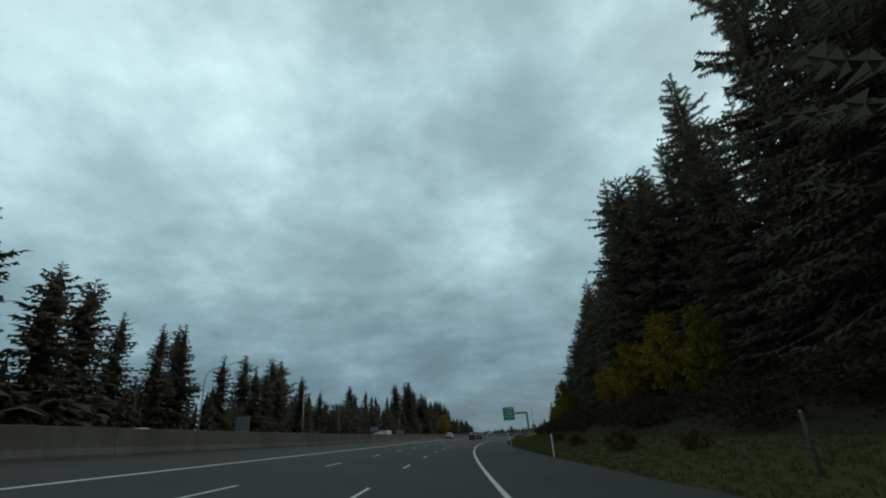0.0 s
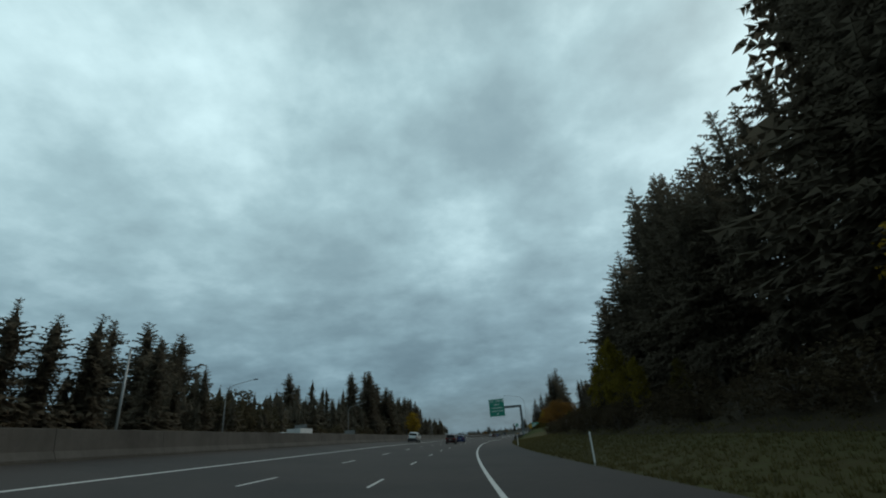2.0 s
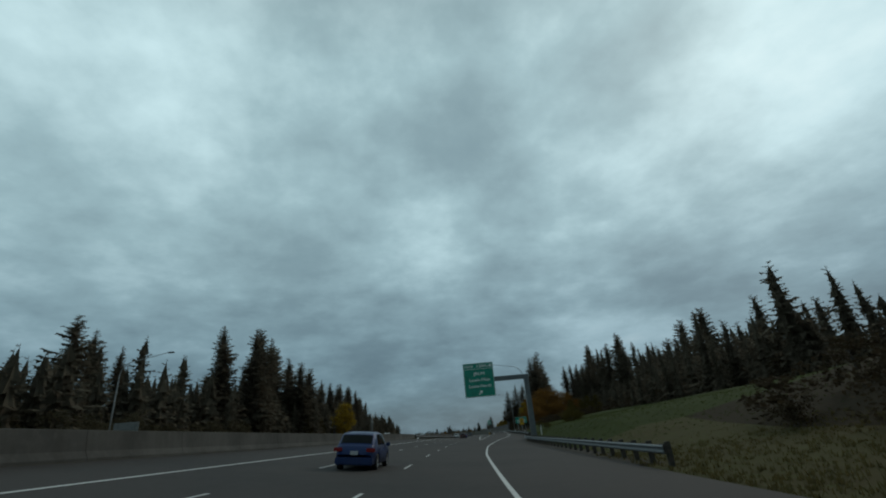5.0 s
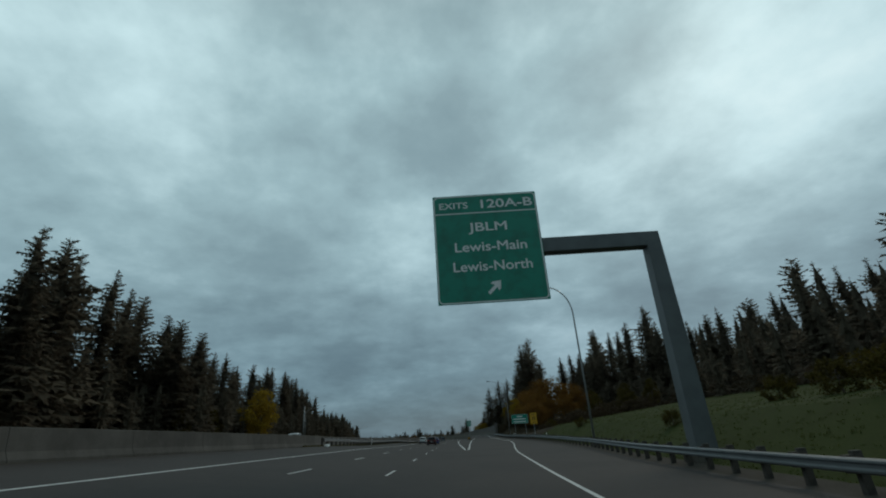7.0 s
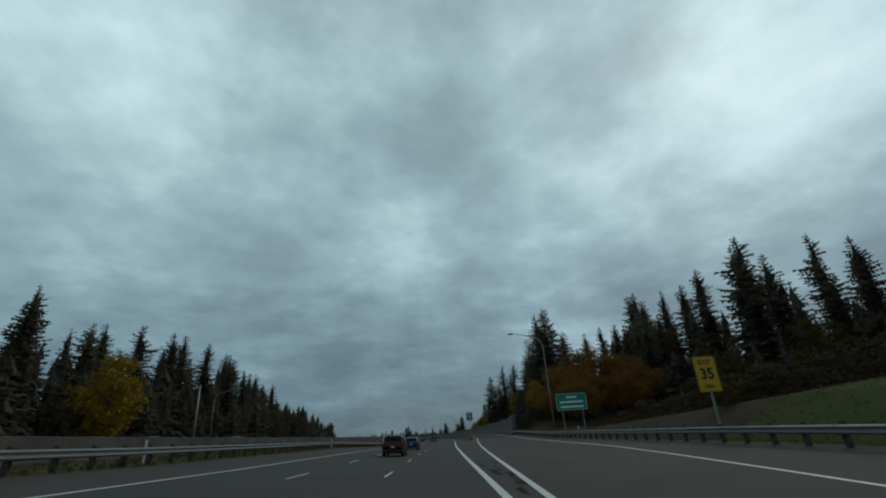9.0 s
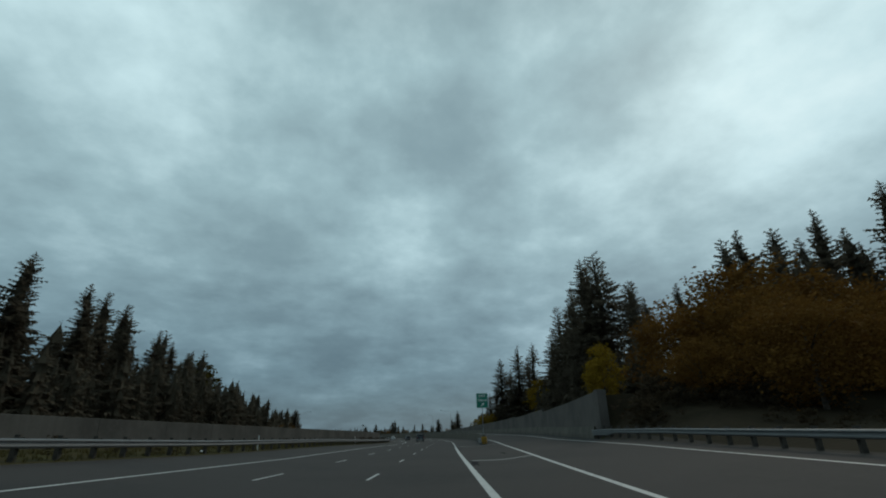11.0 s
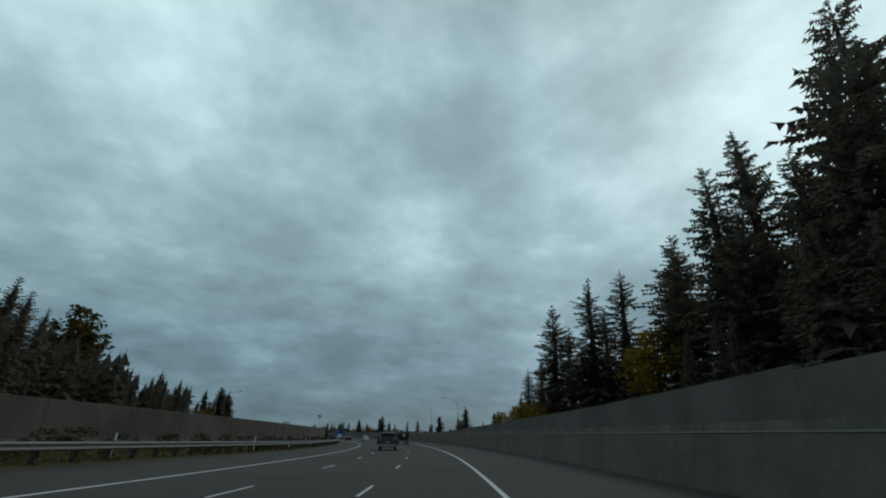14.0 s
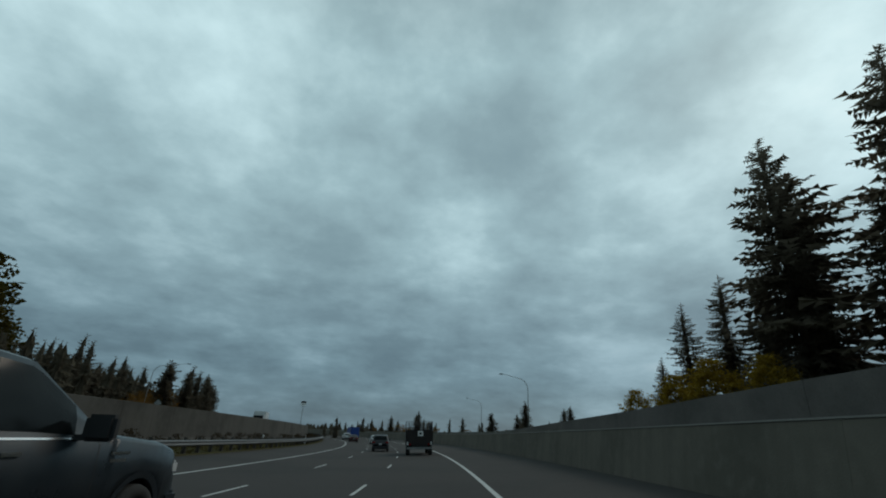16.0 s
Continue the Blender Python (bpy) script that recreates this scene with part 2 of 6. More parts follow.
M_BARK = material("bark", (0.1, 0.08, 0.064), 0.95, spots=((3, (0.03, 0.025, 0.02), 0.7, 0.45, 0.6),), bump=0.6, bump_scale=12)
M_SIGN = material("sign_green", (0.008, 0.26, 0.18), 0.45, spots=((1.2, (0.01, 0.1, 0.07), 0.5, 0.45, 0.65),))
M_WHITE = material("reflective_white", (0.85, 0.86, 0.85), 0.5, spots=((4, (0.5, 0.52, 0.5), 0.4, 0.5, 0.7),))


# ------------------------------------------------------------ mesh helpers
def mesh_ob(name, verts, faces, mat, parent=None, label="", smooth=False):
    me = bpy.data.meshes.new(name)
    me.from_pydata([tuple(v) for v in verts], [], faces)
    me.materials.append(mat)
    me.update()
    if smooth:
        me.shade_smooth()
    ob = new(name, me)
    if parent is not None:
        ob.parent = parent
    return tagged(ob, label)


def part(name, bm, mat, parent, label="", smooth=False):
    me = bpy.data.meshes.new(name)
    bm.to_mesh(me)
    bm.free()
    me.materials.append(mat)
    if smooth:
        me.shade_smooth()
    ob = new(name, me)
    ob.parent = parent
    return tagged(ob, label)


def sweep(name, s_list, profile, mat, parent=None, label="", close=False):
    """A strip or wall drawn along the road: profile gives (u, dz) points at each s."""
    verts, faces = [], []
    n = None
    for s in s_list:
        pts = profile(s)
        n = len(pts)
        for u, dz in pts:
            x, y = plan(s, u)
            verts.append((x, y, dz))
    for i in range(len(s_list) - 1):
        for j in range(n if close else n - 1):
            a, b2 = i * n + j, i * n + (j + 1) % n
            faces.append((a, b2, b2 + n, a + n))
    if close:
        faces.append(tuple(range(n))[::-1])
        faces.append(tuple(range((len(s_list) - 1) * n, len(s_list) * n)))
    return mesh_ob(name, verts, faces, mat, parent, label)


def steps(a, b, d):
    n = max(1, round((b - a) / d))
    return [a + (b - a) * i / n for i in range(n + 1)]


# ------------------------------------------------------------ ground and road
def land():
    us_l = (260, 200, 150, 110, 80, 60, 46, 34, 27, 25, 15, 6, 0.7)
    us_r = (0.35, 0.75, 0.85, 1.3, 2.2, 4, 5.7, 9, 12, 16, 23, 30, 45, 80, 130, 200, 260)
    def prof(s):
        r, l, m = pave_u(s), pave_left(s), median_u(s)
        pts = [(m - d, ground_z(s, m - d) - 0.02) for d in us_l]
        pts += [(l + (m - l) * k, ground_z(s, l + (m - l) * k) - 0.02) for k in (0.99, 0.75, 0.5, 0.25, 0.1)]
        pts += [(u, ground_z(s, u) - 0.25) for u in (l + 0.02, l * 0.7, l * 0.4, 0, r * 0.4, r * 0.7, r - 0.2)]
        pts += [(r + d, ground_z(s, r + d) - 0.02) for d in us_r]
        return pts
    ob = sweep("ground", steps(-140, 376, 6) + steps(380, 394, 1) + steps(400, 860, 6), prof, M_VERGE)
    bm = bmesh.new()
    bm.from_mesh(ob.data)
    vs = [bm.verts.new(v) for v in ((-4000, -4000, -9), (4000, -4000, -9), (4000, 4500, -9), (-4000, 4500, -9))]
    bm.faces.new(vs)
    bm.to_mesh(ob.data)
    bm.free()
    ob.data.materials.append(M_LAWNSOIL)
    ob.data.materials.append(M_DUFF)
    for p in ob.data.polygons:
        c = p.center
        k = int(np.argmin((_x - c.x) ** 2 + (_y - c.y) ** 2))
        side = (c.x - _x[k]) * math.cos(_h[k]) + (c.y - _y[k]) * math.sin(_h[k])
        if 186 < S_GRID[k] < 306 and 8 < side < 46:
            p.material_index = 1
        elif (306 <= S_GRID[k] < 420 and 14.5 < side < 90) or (S_GRID[k] <= 186 and 17 < side < 90):
            p.material_index = 2
    return tagged(ob, "uneven grassy ground beside the freeway with brown patches", "ground", kind="structure")


M_VERGE = material("verge_soil", (0.062, 0.056, 0.026), 0.95, spots=((0.12, (0.06, 0.047, 0.024), 0.7, 0.45, 0.65), (2.0, (0.07, 0.074, 0.029), 0.6, 0.5, 0.65)), bump=0.6, bump_scale=8, spec=0.04)
M_DUFF = material("forest_floor", (0.036, 0.029, 0.019), 0.95, spots=((0.3, (0.026, 0.022, 0.014), 0.7, 0.45, 0.65), (3.0, (0.048, 0.036, 0.022), 0.6, 0.5, 0.65)), bump=0.7, bump_scale=8, spec=0.04)
M_LAWNSOIL = material("mown_grass", (0.036, 0.047, 0.014), 0.95, spots=((0.3, (0.03, 0.037, 0.012), 0.7, 0.45, 0.65), (5.0, (0.045, 0.055, 0.017), 0.6, 0.5, 0.65)), bump=0.6, bump_scale=14, spec=0.04)
land()


def road():
    def prof(s):
        r, l = pave_u(s), pave_left(s)
        return [(u, ground_z(s, u)) for u in [l + (-1.4 - l) * i / 12 for i in range(12)] + [-1.4, 0, 1.4] + [1.4 + (r - 1.4) * (i + 1) / 12 for i in range(12)]]
    return tagged(sweep("road", steps(-140, 860, 4), prof, M_ASPHALT), "grey worn asphalt freeway with lanes and an exit ramp", "road", kind="structure")


road()


M_GRAVEL = material("shoulder_gravel", (0.062, 0.055, 0.048), 0.95, spots=((0.8, (0.045, 0.041, 0.03), 0.7, 0.45, 0.65), (20.0, (0.1, 0.09, 0.08), 0.6, 0.52, 0.68)), bump=0.7, bump_scale=30, spec=0.05)


def berm():
    """The gravel strip on which the right guardrail stands."""
    def prof(s):
        r = pave_u(s)
        return [(r + d, ground_z(s, r + d) - 0.004 * (d > 0.1)) for d in (0.0, 0.4, 0.85, 1.15)]
    return tagged(sweep("gravel_strip", steps(174, 384, 3), prof, M_GRAVEL), "dark gravel strip with weeds below the guardrail", "gravel", kind="structure")


berm()


def other_road():
    def prof(s):
        m = median_u(s)
        return [(u, ground_z(s, u) + 0.03) for u in (m - 0.75, m - 8, m - 16, m - 23)]
    return tagged(sweep("road_opposite", steps(-140, 860, 6), prof, M_ASPHALT), "grey asphalt roadway of the opposite direction", "road", kind="structure")


other_road()


def stripe(name, s_list, u_of, width, label, group=""):
    def prof(s):
        u = u_of(s)
        return [(u - width / 2, ground_z(s, u) + 0.011 + width / 2 * road_slope(s, u)), (u + width / 2, ground_z(s, u) + 0.011 - width / 2 * road_slope(s, u))]
    return tagged(sweep(name, s_list, prof, M_PAINT), label, "road marking", group, "structure")


RAMP_S = (165, 190, 213, 237, 262, 274, 293, 310, 342, 367, 396, 415, 450, 860)
RAMP_U = (1.35, 1.75, 2.64, 4.18, 5.9, 7.05, 9.3, 11.0, 12.0, 12.1, 12.75, 13.6, 14.0, 14.0)
GORE_S, GORE_U = (274, 283, 371, 382, 405, 416, 440, 860), (1.62, 2.05, 5.65, 6.2, 7.15, 7.6, 7.9, 7.9)
stripe("edge_line_left", steps(-140, 860, 4), lambda s: LINE_L, 0.15, "worn white solid edge line beside the left lane")
stripe("edge_line_right", steps(-140, 164, 4), lambda s: LINE_R, 0.17, "worn white solid edge line beside the right shoulder")
stripe("edge_line_right", steps(276, 400, 4), lambda s: LINE_R, 0.24, "broad white solid line beside the gore")
stripe("edge_line_right", steps(400, 860, 4), lambda s: LINE_R, 0.15, "white solid edge line beside the right shoulder")
stripe("edge_line_ramp", steps(276, 860, 4), lambda s: lerp_at(s, GORE_S, GORE_U), 0.22, "white solid line along the exit ramp")
stripe("edge_line_ramp", steps(164, 860, 4), lambda s: lerp_at(s, RAMP_S, RAMP_U), 0.15, "white solid line along the ramp's outer side")


def cross_bar(s, ua, ub, tail):
    """A painted bar across the gore, with a slanting tail towards the ramp's line."""
    pts = [(s, ua), (s - 0.3, ub), (s + tail[0], tail[1])]
    V, F = [], []
    for a, b in zip(pts, pts[1:]):
        i = len(V)
        for (q, u), o in ((a, -0.15), (a, 0.15), (b, 0.15), (b, -0.15)):
            x, y = plan(q + o, u)
            V.append((x, y, ground_z(q, u) + 0.006))
        F.append((i, i + 1, i + 2, i + 3))
    return tagged(mesh_ob("gore_bar", V, F, M_PAINT), "worn white painted bar across the gore", "road marking", "gore bars", "structure")


cross_bar(370.0, 1.7, 3.5, (2.0, 5.5))
cross_bar(403.5, 1.7, 4.0, (1.2, 6.8))


def tar_patch(s0, s1, u0, u1, seed):
    """A dark uneven stain of sealant on the gore."""
    r = random.Random(seed)
    n = 16
    V = []
    for i in range(n):
        a = i * 6.2832 / n
        k = r.uniform(0.3, 1.2)
        s, u = (s0 + s1) / 2 + math.sin(a) * (s1 - s0) / 2 * k, (u0 + u1) / 2 + math.cos(a) * (u1 - u0) / 2 * k
        x, y = plan(s, u)
        V.append((x, y, ground_z(s, u) + 0.004))
    return tagged(mesh_ob("tar_patch", V, [tuple(range(n))], M_TAR), "black uneven sealant patch on the asphalt", "road patch", "sealant patches", "structure")


M_TAR = material("sealant", (0.010, 0.010, 0.011), 0.9, spots=((3, (0.022, 0.022, 0.022), 0.6, 0.5, 0.7),), bump=0.3, spec=0.08)
_rp = random.Random(3)
SPOTS = [(365, 371, 1.5, 2.0), (376, 380, 4.3, 4.7), (392, 396, 1.5, 1.9)]
for i in range(22):
    a, b = 276 + i * 1.35 + _rp.uniform(-0.6, 0.6), _rp.uniform(0.05, 0.75)
    lo, hi = 1.55, lerp_at(a, GORE_S, GORE_U) - 0.15
    u0 = lo + (hi - lo) * b
    SPOTS.append((a, a + _rp.uniform(0.8, 3.2), u0, u0 + _rp.uniform(0.12, 0.5)))
for i, q in enumerate(SPOTS):
    tar_patch(*q, i)


def dashes(u, phase):
    for i in range(-8, 58):
        s = phase + 12.192 * i
        stripe("lane_dash", [s - 1.52, s, s + 1.52], lambda q: u, 0.105, "worn white dashed lane marking", "lane dashes")


dashes(LINE_1, 18.48)
dashes(LINE_2, 17.63)


# ------------------------------------------------------------ barriers and walls
def pieces(name, piece, bounds, prof, mat, label, category, gap=0.012):
    """A long wall of cast lengths with open joints between them."""
    e = new(name)
    for a, b in zip(bounds, bounds[1:]):
        sweep(piece, steps(a + gap, b - gap, 3.0), prof, mat, e, close=True)
    return tagged(e, label, category, kind="structure")


def jersey(u, z, h, deep=0.3, w=1):
    return [(u, z - deep), (u, z + 0.08), (u - w * 0.13, z + 0.33), (u - w * 0.2, z + h - 0.02), (u - w * 0.22, z + h), (u - w * 0.38, z + h), (u - w * 0.4, z + h - 0.02), (u - w * 0.6, z + 0.1), (u - w * 0.6, z - deep)]


def median_prof(s):
    u = median_u(s)
    z = ground_z(s, u + 0.02)
    return jersey(u, z, median_top(s) - z)


M_BARRIER = material("weathered_barrier", (0.102, 0.098, 0.09), 0.92, spots=((0.3, (0.062, 0.06, 0.056), 0.8, 0.42, 0.62), (3.5, (0.113, 0.108, 0.1), 0.5, 0.5, 0.7), (14, (0.056, 0.051, 0.046), 0.5, 0.55, 0.7)), bump=0.4, bump_scale=25, spec=0.1, streak=(2.2, (0.055, 0.05, 0.043), 0.25))
M_WALL = material("retaining_concrete", (0.148, 0.134, 0.124), 0.92, spots=((0.2, (0.083, 0.076, 0.071), 0.7, 0.42, 0.62), (2.5, (0.135, 0.124, 0.115), 0.5, 0.5, 0.7), (12, (0.088, 0.081, 0.076), 0.6, 0.5, 0.68)), bump=0.8, bump_scale=14, spec=0.1, streak=(1.2, (0.095, 0.093, 0.09), 0.25))
M_COPING = material("worn_coping", (0.19, 0.183, 0.168), 0.9, spots=((0.5, (0.17, 0.165, 0.15), 0.8, 0.42, 0.6), (6.0, (0.23, 0.22, 0.2), 0.5, 0.5, 0.7)), bump=0.3, bump_scale=25)
M_CURB = material("pale_barrier_concrete", (0.145, 0.134, 0.115), 0.88, spots=((0.4, (0.085, 0.079, 0.068), 0.8, 0.42, 0.6), (3.0, (0.175, 0.163, 0.143), 0.5, 0.5, 0.7)), bump=0.3, bump_scale=25, spec=0.15, streak=(1.6, (0.08, 0.073, 0.06), 0.45))
pieces("median_barrier", "barrier_length", steps(-140, 860, 6.1), median_prof, M_BARRIER, "long dirty concrete barrier between the two roadways", "barrier")


def wall_prof(s):
    u, z = pave_u(s) + 0.42, ground_z(s, pave_u(s))
    return [(u, z - 0.3), (u, wall_z(s)), (u + 0.35, wall_z(s)), (u + 0.35, z - 0.3)]


pieces("wall_retaining", "wall_panel", [386.0, 391.5, 401.5, 411.5, 421.65, 431.8, 442, 452.05] + steps(462, 860, 10), wall_prof, M_WALL, "tall grey concrete retaining wall beside the ramp", "retaining wall")


def wall_end():
    """The thicker pier that closes the wall."""
    s, u = 386.0, pave_u(386.0) + 0.35
    bm = bmesh.new()
    bmesh.ops.create_cube(bm, size=1, matrix=Matrix.Diagonal((0.8, 1.2, 5.2, 1)))
    bmesh.ops.bevel(bm, geom=list(bm.edges), offset=0.03, segments=2, affect="EDGES")
    me = bpy.data.meshes.new("wall_pier")
    bm.to_mesh(me)
    bm.free()
    me.materials.append(M_WALL)
    ob = new("wall_pier", me)
    ob.matrix_basis = along(s - 0.3, u + 0.4, z=wall_z(s) + 0.12 - 2.6)
    return tagged(ob, "grey concrete pier at the end of the retaining wall", "wall pier", kind="structure")


wall_end()


def curb_prof(s):
    u, z = pave_u(s) + 0.4, ground_z(s, pave_u(s))
    return [(u - 0.32, z - 0.2), (u - 0.3, z + 0.3), (u - 0.16, z + 1.05), (u - 0.003, z + 1.05), (u - 0.003, z - 0.2)]


pieces("ramp_curb_wall", "barrier_length", steps(387.2, 860, 6.1), curb_prof, M_CURB, "pale stained concrete barrier at the foot of the retaining wall", "barrier")


def split_u(s):
    return lerp_at(s, (412.9, 440, 500, 860), (5.42, 6.2, 6.0, 6.0))


def split_prof(s):
    u, z = split_u(s), ground_z(s, split_u(s))
    h = lerp_at(s, (413, 440, 500), (1.15, 1.3, 1.5))
    return [(u, z - 0.2), (u + 0.02, z + 0.1), (u + 0.17, z + h), (u + 0.19, z + h + 0.015), (u + 0.37, z + h + 0.015), (u + 0.39, z + h), (u + 0.56, z - 0.2)]


M_RAMP = material("ramp_barrier_concrete", (0.14, 0.127, 0.106), 0.92, spots=((0.35, (0.1, 0.092, 0.077), 0.8, 0.42, 0.62), (3.0, (0.165, 0.15, 0.126), 0.5, 0.5, 0.7)), bump=0.4, bump_scale=25, spec=0.1, streak=(1.8, (0.08, 0.074, 0.062), 0.3))
pieces("ramp_barrier", "barrier_length", steps(412.95, 860, 6.1), split_prof, M_RAMP, "grey-brown concrete barrier between freeway and ramp", "barrier", 0.003)


def cap_prof(s):
    u, z = split_u(s) + 0.17, ground_z(s, split_u(s)) + lerp_at(s, (413, 440, 500), (1.15, 1.3, 1.5)) + 0.017
    return [(u - 0.02, z - 0.01), (u - 0.015, z + 0.025), (u + 0.235, z + 0.025), (u + 0.24, z - 0.01)]


pieces("barrier_cap", "cap_length", steps(412.95, 860, 12.2), cap_prof, M_COPING, "pale worn concrete coping along the ramp barrier", "coping", 0.003)


# ------------------------------------------------------------ guardrails
W_BEAM = ((0.0, -0.155), (0.02, -0.15), (0.075, -0.115), (0.08, -0.075), (0.03, -0.03), (0.03, 0.03), (0.08, 0.075), (0.075, 0.115), (0.02, 0.15), (0.0, 0.155), (-0.004, 0.15), (0.02, 0.10), (0.02, -0.10), (-0.004, -0.15))
bm = bmesh.new()
bmesh.ops.create_cube(bm, size=1, matrix=Matrix.Translation((0, 0, 0.2)) @ Matrix.Diagonal((0.2, 0.15, 1.2, 1)))
bmesh.ops.bevel(bm, geom=list(bm.edges), offset=0.012, segments=1, affect="EDGES")
POST_MESH = bpy.data.meshes.new("post")
bm.to_mesh(POST_MESH)
bm.free()
POST_MESH.materials.append(M_POST)
bm = bmesh.new()
bmesh.ops.create_cube(bm, size=1, matrix=Matrix.Diagonal((0.2, 0.15, 0.36, 1)))
BLOCK_MESH = bpy.data.meshes.new("block")
bm.to_mesh(BLOCK_MESH)
bm.free()
BLOCK_MESH.materials.append(M_POST)


def guardrail(s0, s1, u_of, face, label, mid=0.6, gap=1.905, flare=0.0):
    """A corrugated steel rail on timber posts; face: +1 shows its ribs to the right, -1 to the left."""
    e = new("guardrail")
    def prof(s):
        u = u_of(s)
        z = ground_z(s, u) + mid
        return [(u + face * a, z + b) for a, b in W_BEAM]
    bounds = steps(s0, s1, 3.81 * 4)
    for a, b in zip(bounds, bounds[1:]):
        sweep("rail", steps(a, b + 0.25, 3.0), prof, M_STEEL, e, close=True)
    if flare:
        # a third rib where the rail meets the wall
        def low_prof(s):
            k = min(1, (s - (s1 - flare)) / 2.0)
            return [(u - face * 0.002, z - 0.19 * k) for u, z in prof(s)]
        sweep("transition_rail", steps(s1 - flare, s1, 1.0), low_prof, M_STEEL, e, close=True)
    for s in steps(s0 + 0.4, s1 - 0.4, gap):
        u = u_of(s) - face * 0.11
        for me, o, z in ((BLOCK_MESH, 0, mid), (POST_MESH, -face * 0.2, 0.05)):
            p = new(me.name, me)
            p.parent = e
            p.matrix_basis = Matrix.Translation(P(s, u + o, z)) @ Matrix.Rotation(head_at(s), 4, "Z")
    return tagged(e, label, "guardrail")


guardrail(172, 386.8, rail_right_u, -1, "galvanised steel guardrail on dark timber posts beside the exit ramp", flare=6.0)
guardrail(268, 700, lambda s: pave_left(s) - 0.25, 1, "galvanised steel guardrail on dark timber posts before the median slope")


def marker(s, u, h=1.2):
    """A white flexible delineator post with a slanted top."""
    bm = bmesh.new()
    n = 8
    ring = [[(0.045 * math.cos(i * 6.2832 / n), 0.02 * math.sin(i * 6.2832 / n), z) for i in range(n)] for z in (-0.2, h - 0.02, h)]
    vs = [[bm.verts.new(p) for p in r] for r in ring]
    for a, b in zip(vs, vs[1:]):
        for i in range(n):
            bm.faces.new((a[i], a[(i + 1) % n], b[(i + 1) % n], b[i]))
    bm.faces.new(vs[-1])
    me = bpy.data.meshes.new("marker_post")
    bm.to_mesh(me)
    bm.free()
    me.materials.append(M_WHITE)
    ob = new("marker_post", me)
    ob.matrix_basis = along(s, u)
    return tagged(ob, "white plastic delineator post at the road's edge", "delineator", "delineator posts")


marker(41.3, 6.95, 1.5)
marker(88.2, 6.95, 1.5)
marker(134.8, 6.95, 1.5)
marker(229, 11.2, 1.3)
for s in (300.5, 340, 380, 420, 452, 470, 490, 512, 536, 560):
    marker(s, pave_left(s) - 0.62, 1.05)
marker(330, 14.2, 1.2)
marker(290, 13.9, 1.1)


# ------------------------------------------------------------ signs
def box(bm, x0, x1, y0, y1, z0, z1, bev=0.0):
    r = bmesh.ops.create_cube(bm, size=1, matrix=Matrix.Translation(((x0 + x1) / 2, (y0 + y1) / 2, (z0 + z1) / 2)) @ Matrix.Diagonal((x1 - x0, y1 - y0, z1 - z0, 1)))
    if bev:
        es = {e for v in r["verts"] for e in v.link_edges}
        bmesh.ops.bevel(bm, geom=list(es), offset=bev, segments=2, affect="EDGES")


def plate(w, h, r, thick=0.02):
    """A sign plate with rounded corners, centred, in the x-z plane, its face at -y."""
    bm = bmesh.new()
    pts = []
    for cx, cz, a0 in ((w / 2 - r, h / 2 - r, 0), (-w / 2 + r, h / 2 - r, 90), (-w / 2 + r, -h / 2 + r, 180), (w / 2 - r, -h / 2 + r, 270)):
        for k in range(7):
            a = radians(a0 + 15 * k)
            pts.append((cx + r * math.cos(a), cz + r * math.sin(a)))
    front = [bm.verts.new((x, -thick / 2, z)) for x, z in pts]
    back = [bm.verts.new((x, thick / 2, z)) for x, z in pts]
    bm.faces.new(front)
    bm.faces.new(back[::-1])
    n = len(pts)
    for i in range(n):
        bm.faces.new((front[i], back[i], back[(i + 1) % n], front[(i + 1) % n]))
    bmesh.ops.recalc_face_normals(bm, faces=list(bm.faces))
    return bm


def frame_bm(w, h, r, t, y):
    """A rounded border line."""
    bm = bmesh.new()
    rings = []
    for inset, yy in ((0, y), (t, y)):
        pts = []
        rr = max(0.01, r - inset)
        for cx, cz, a0 in ((w / 2 - r, h / 2 - r, 0), (-w / 2 + r, h / 2 - r, 90), (-w / 2 + r, -h / 2 + r, 180), (w / 2 - r, -h / 2 + r, 270)):
            for k in range(7):
                a = radians(a0 + 15 * k)
                pts.append(bm.verts.new((cx + rr * math.cos(a), yy, cz + rr * math.sin(a))))
        rings.append(pts)
    n = len(rings[0])
    for i in range(n):
        bm.faces.new((rings[0][i], rings[0][(i + 1) % n], rings[1][(i + 1) % n], rings[1][i]))
    return bm


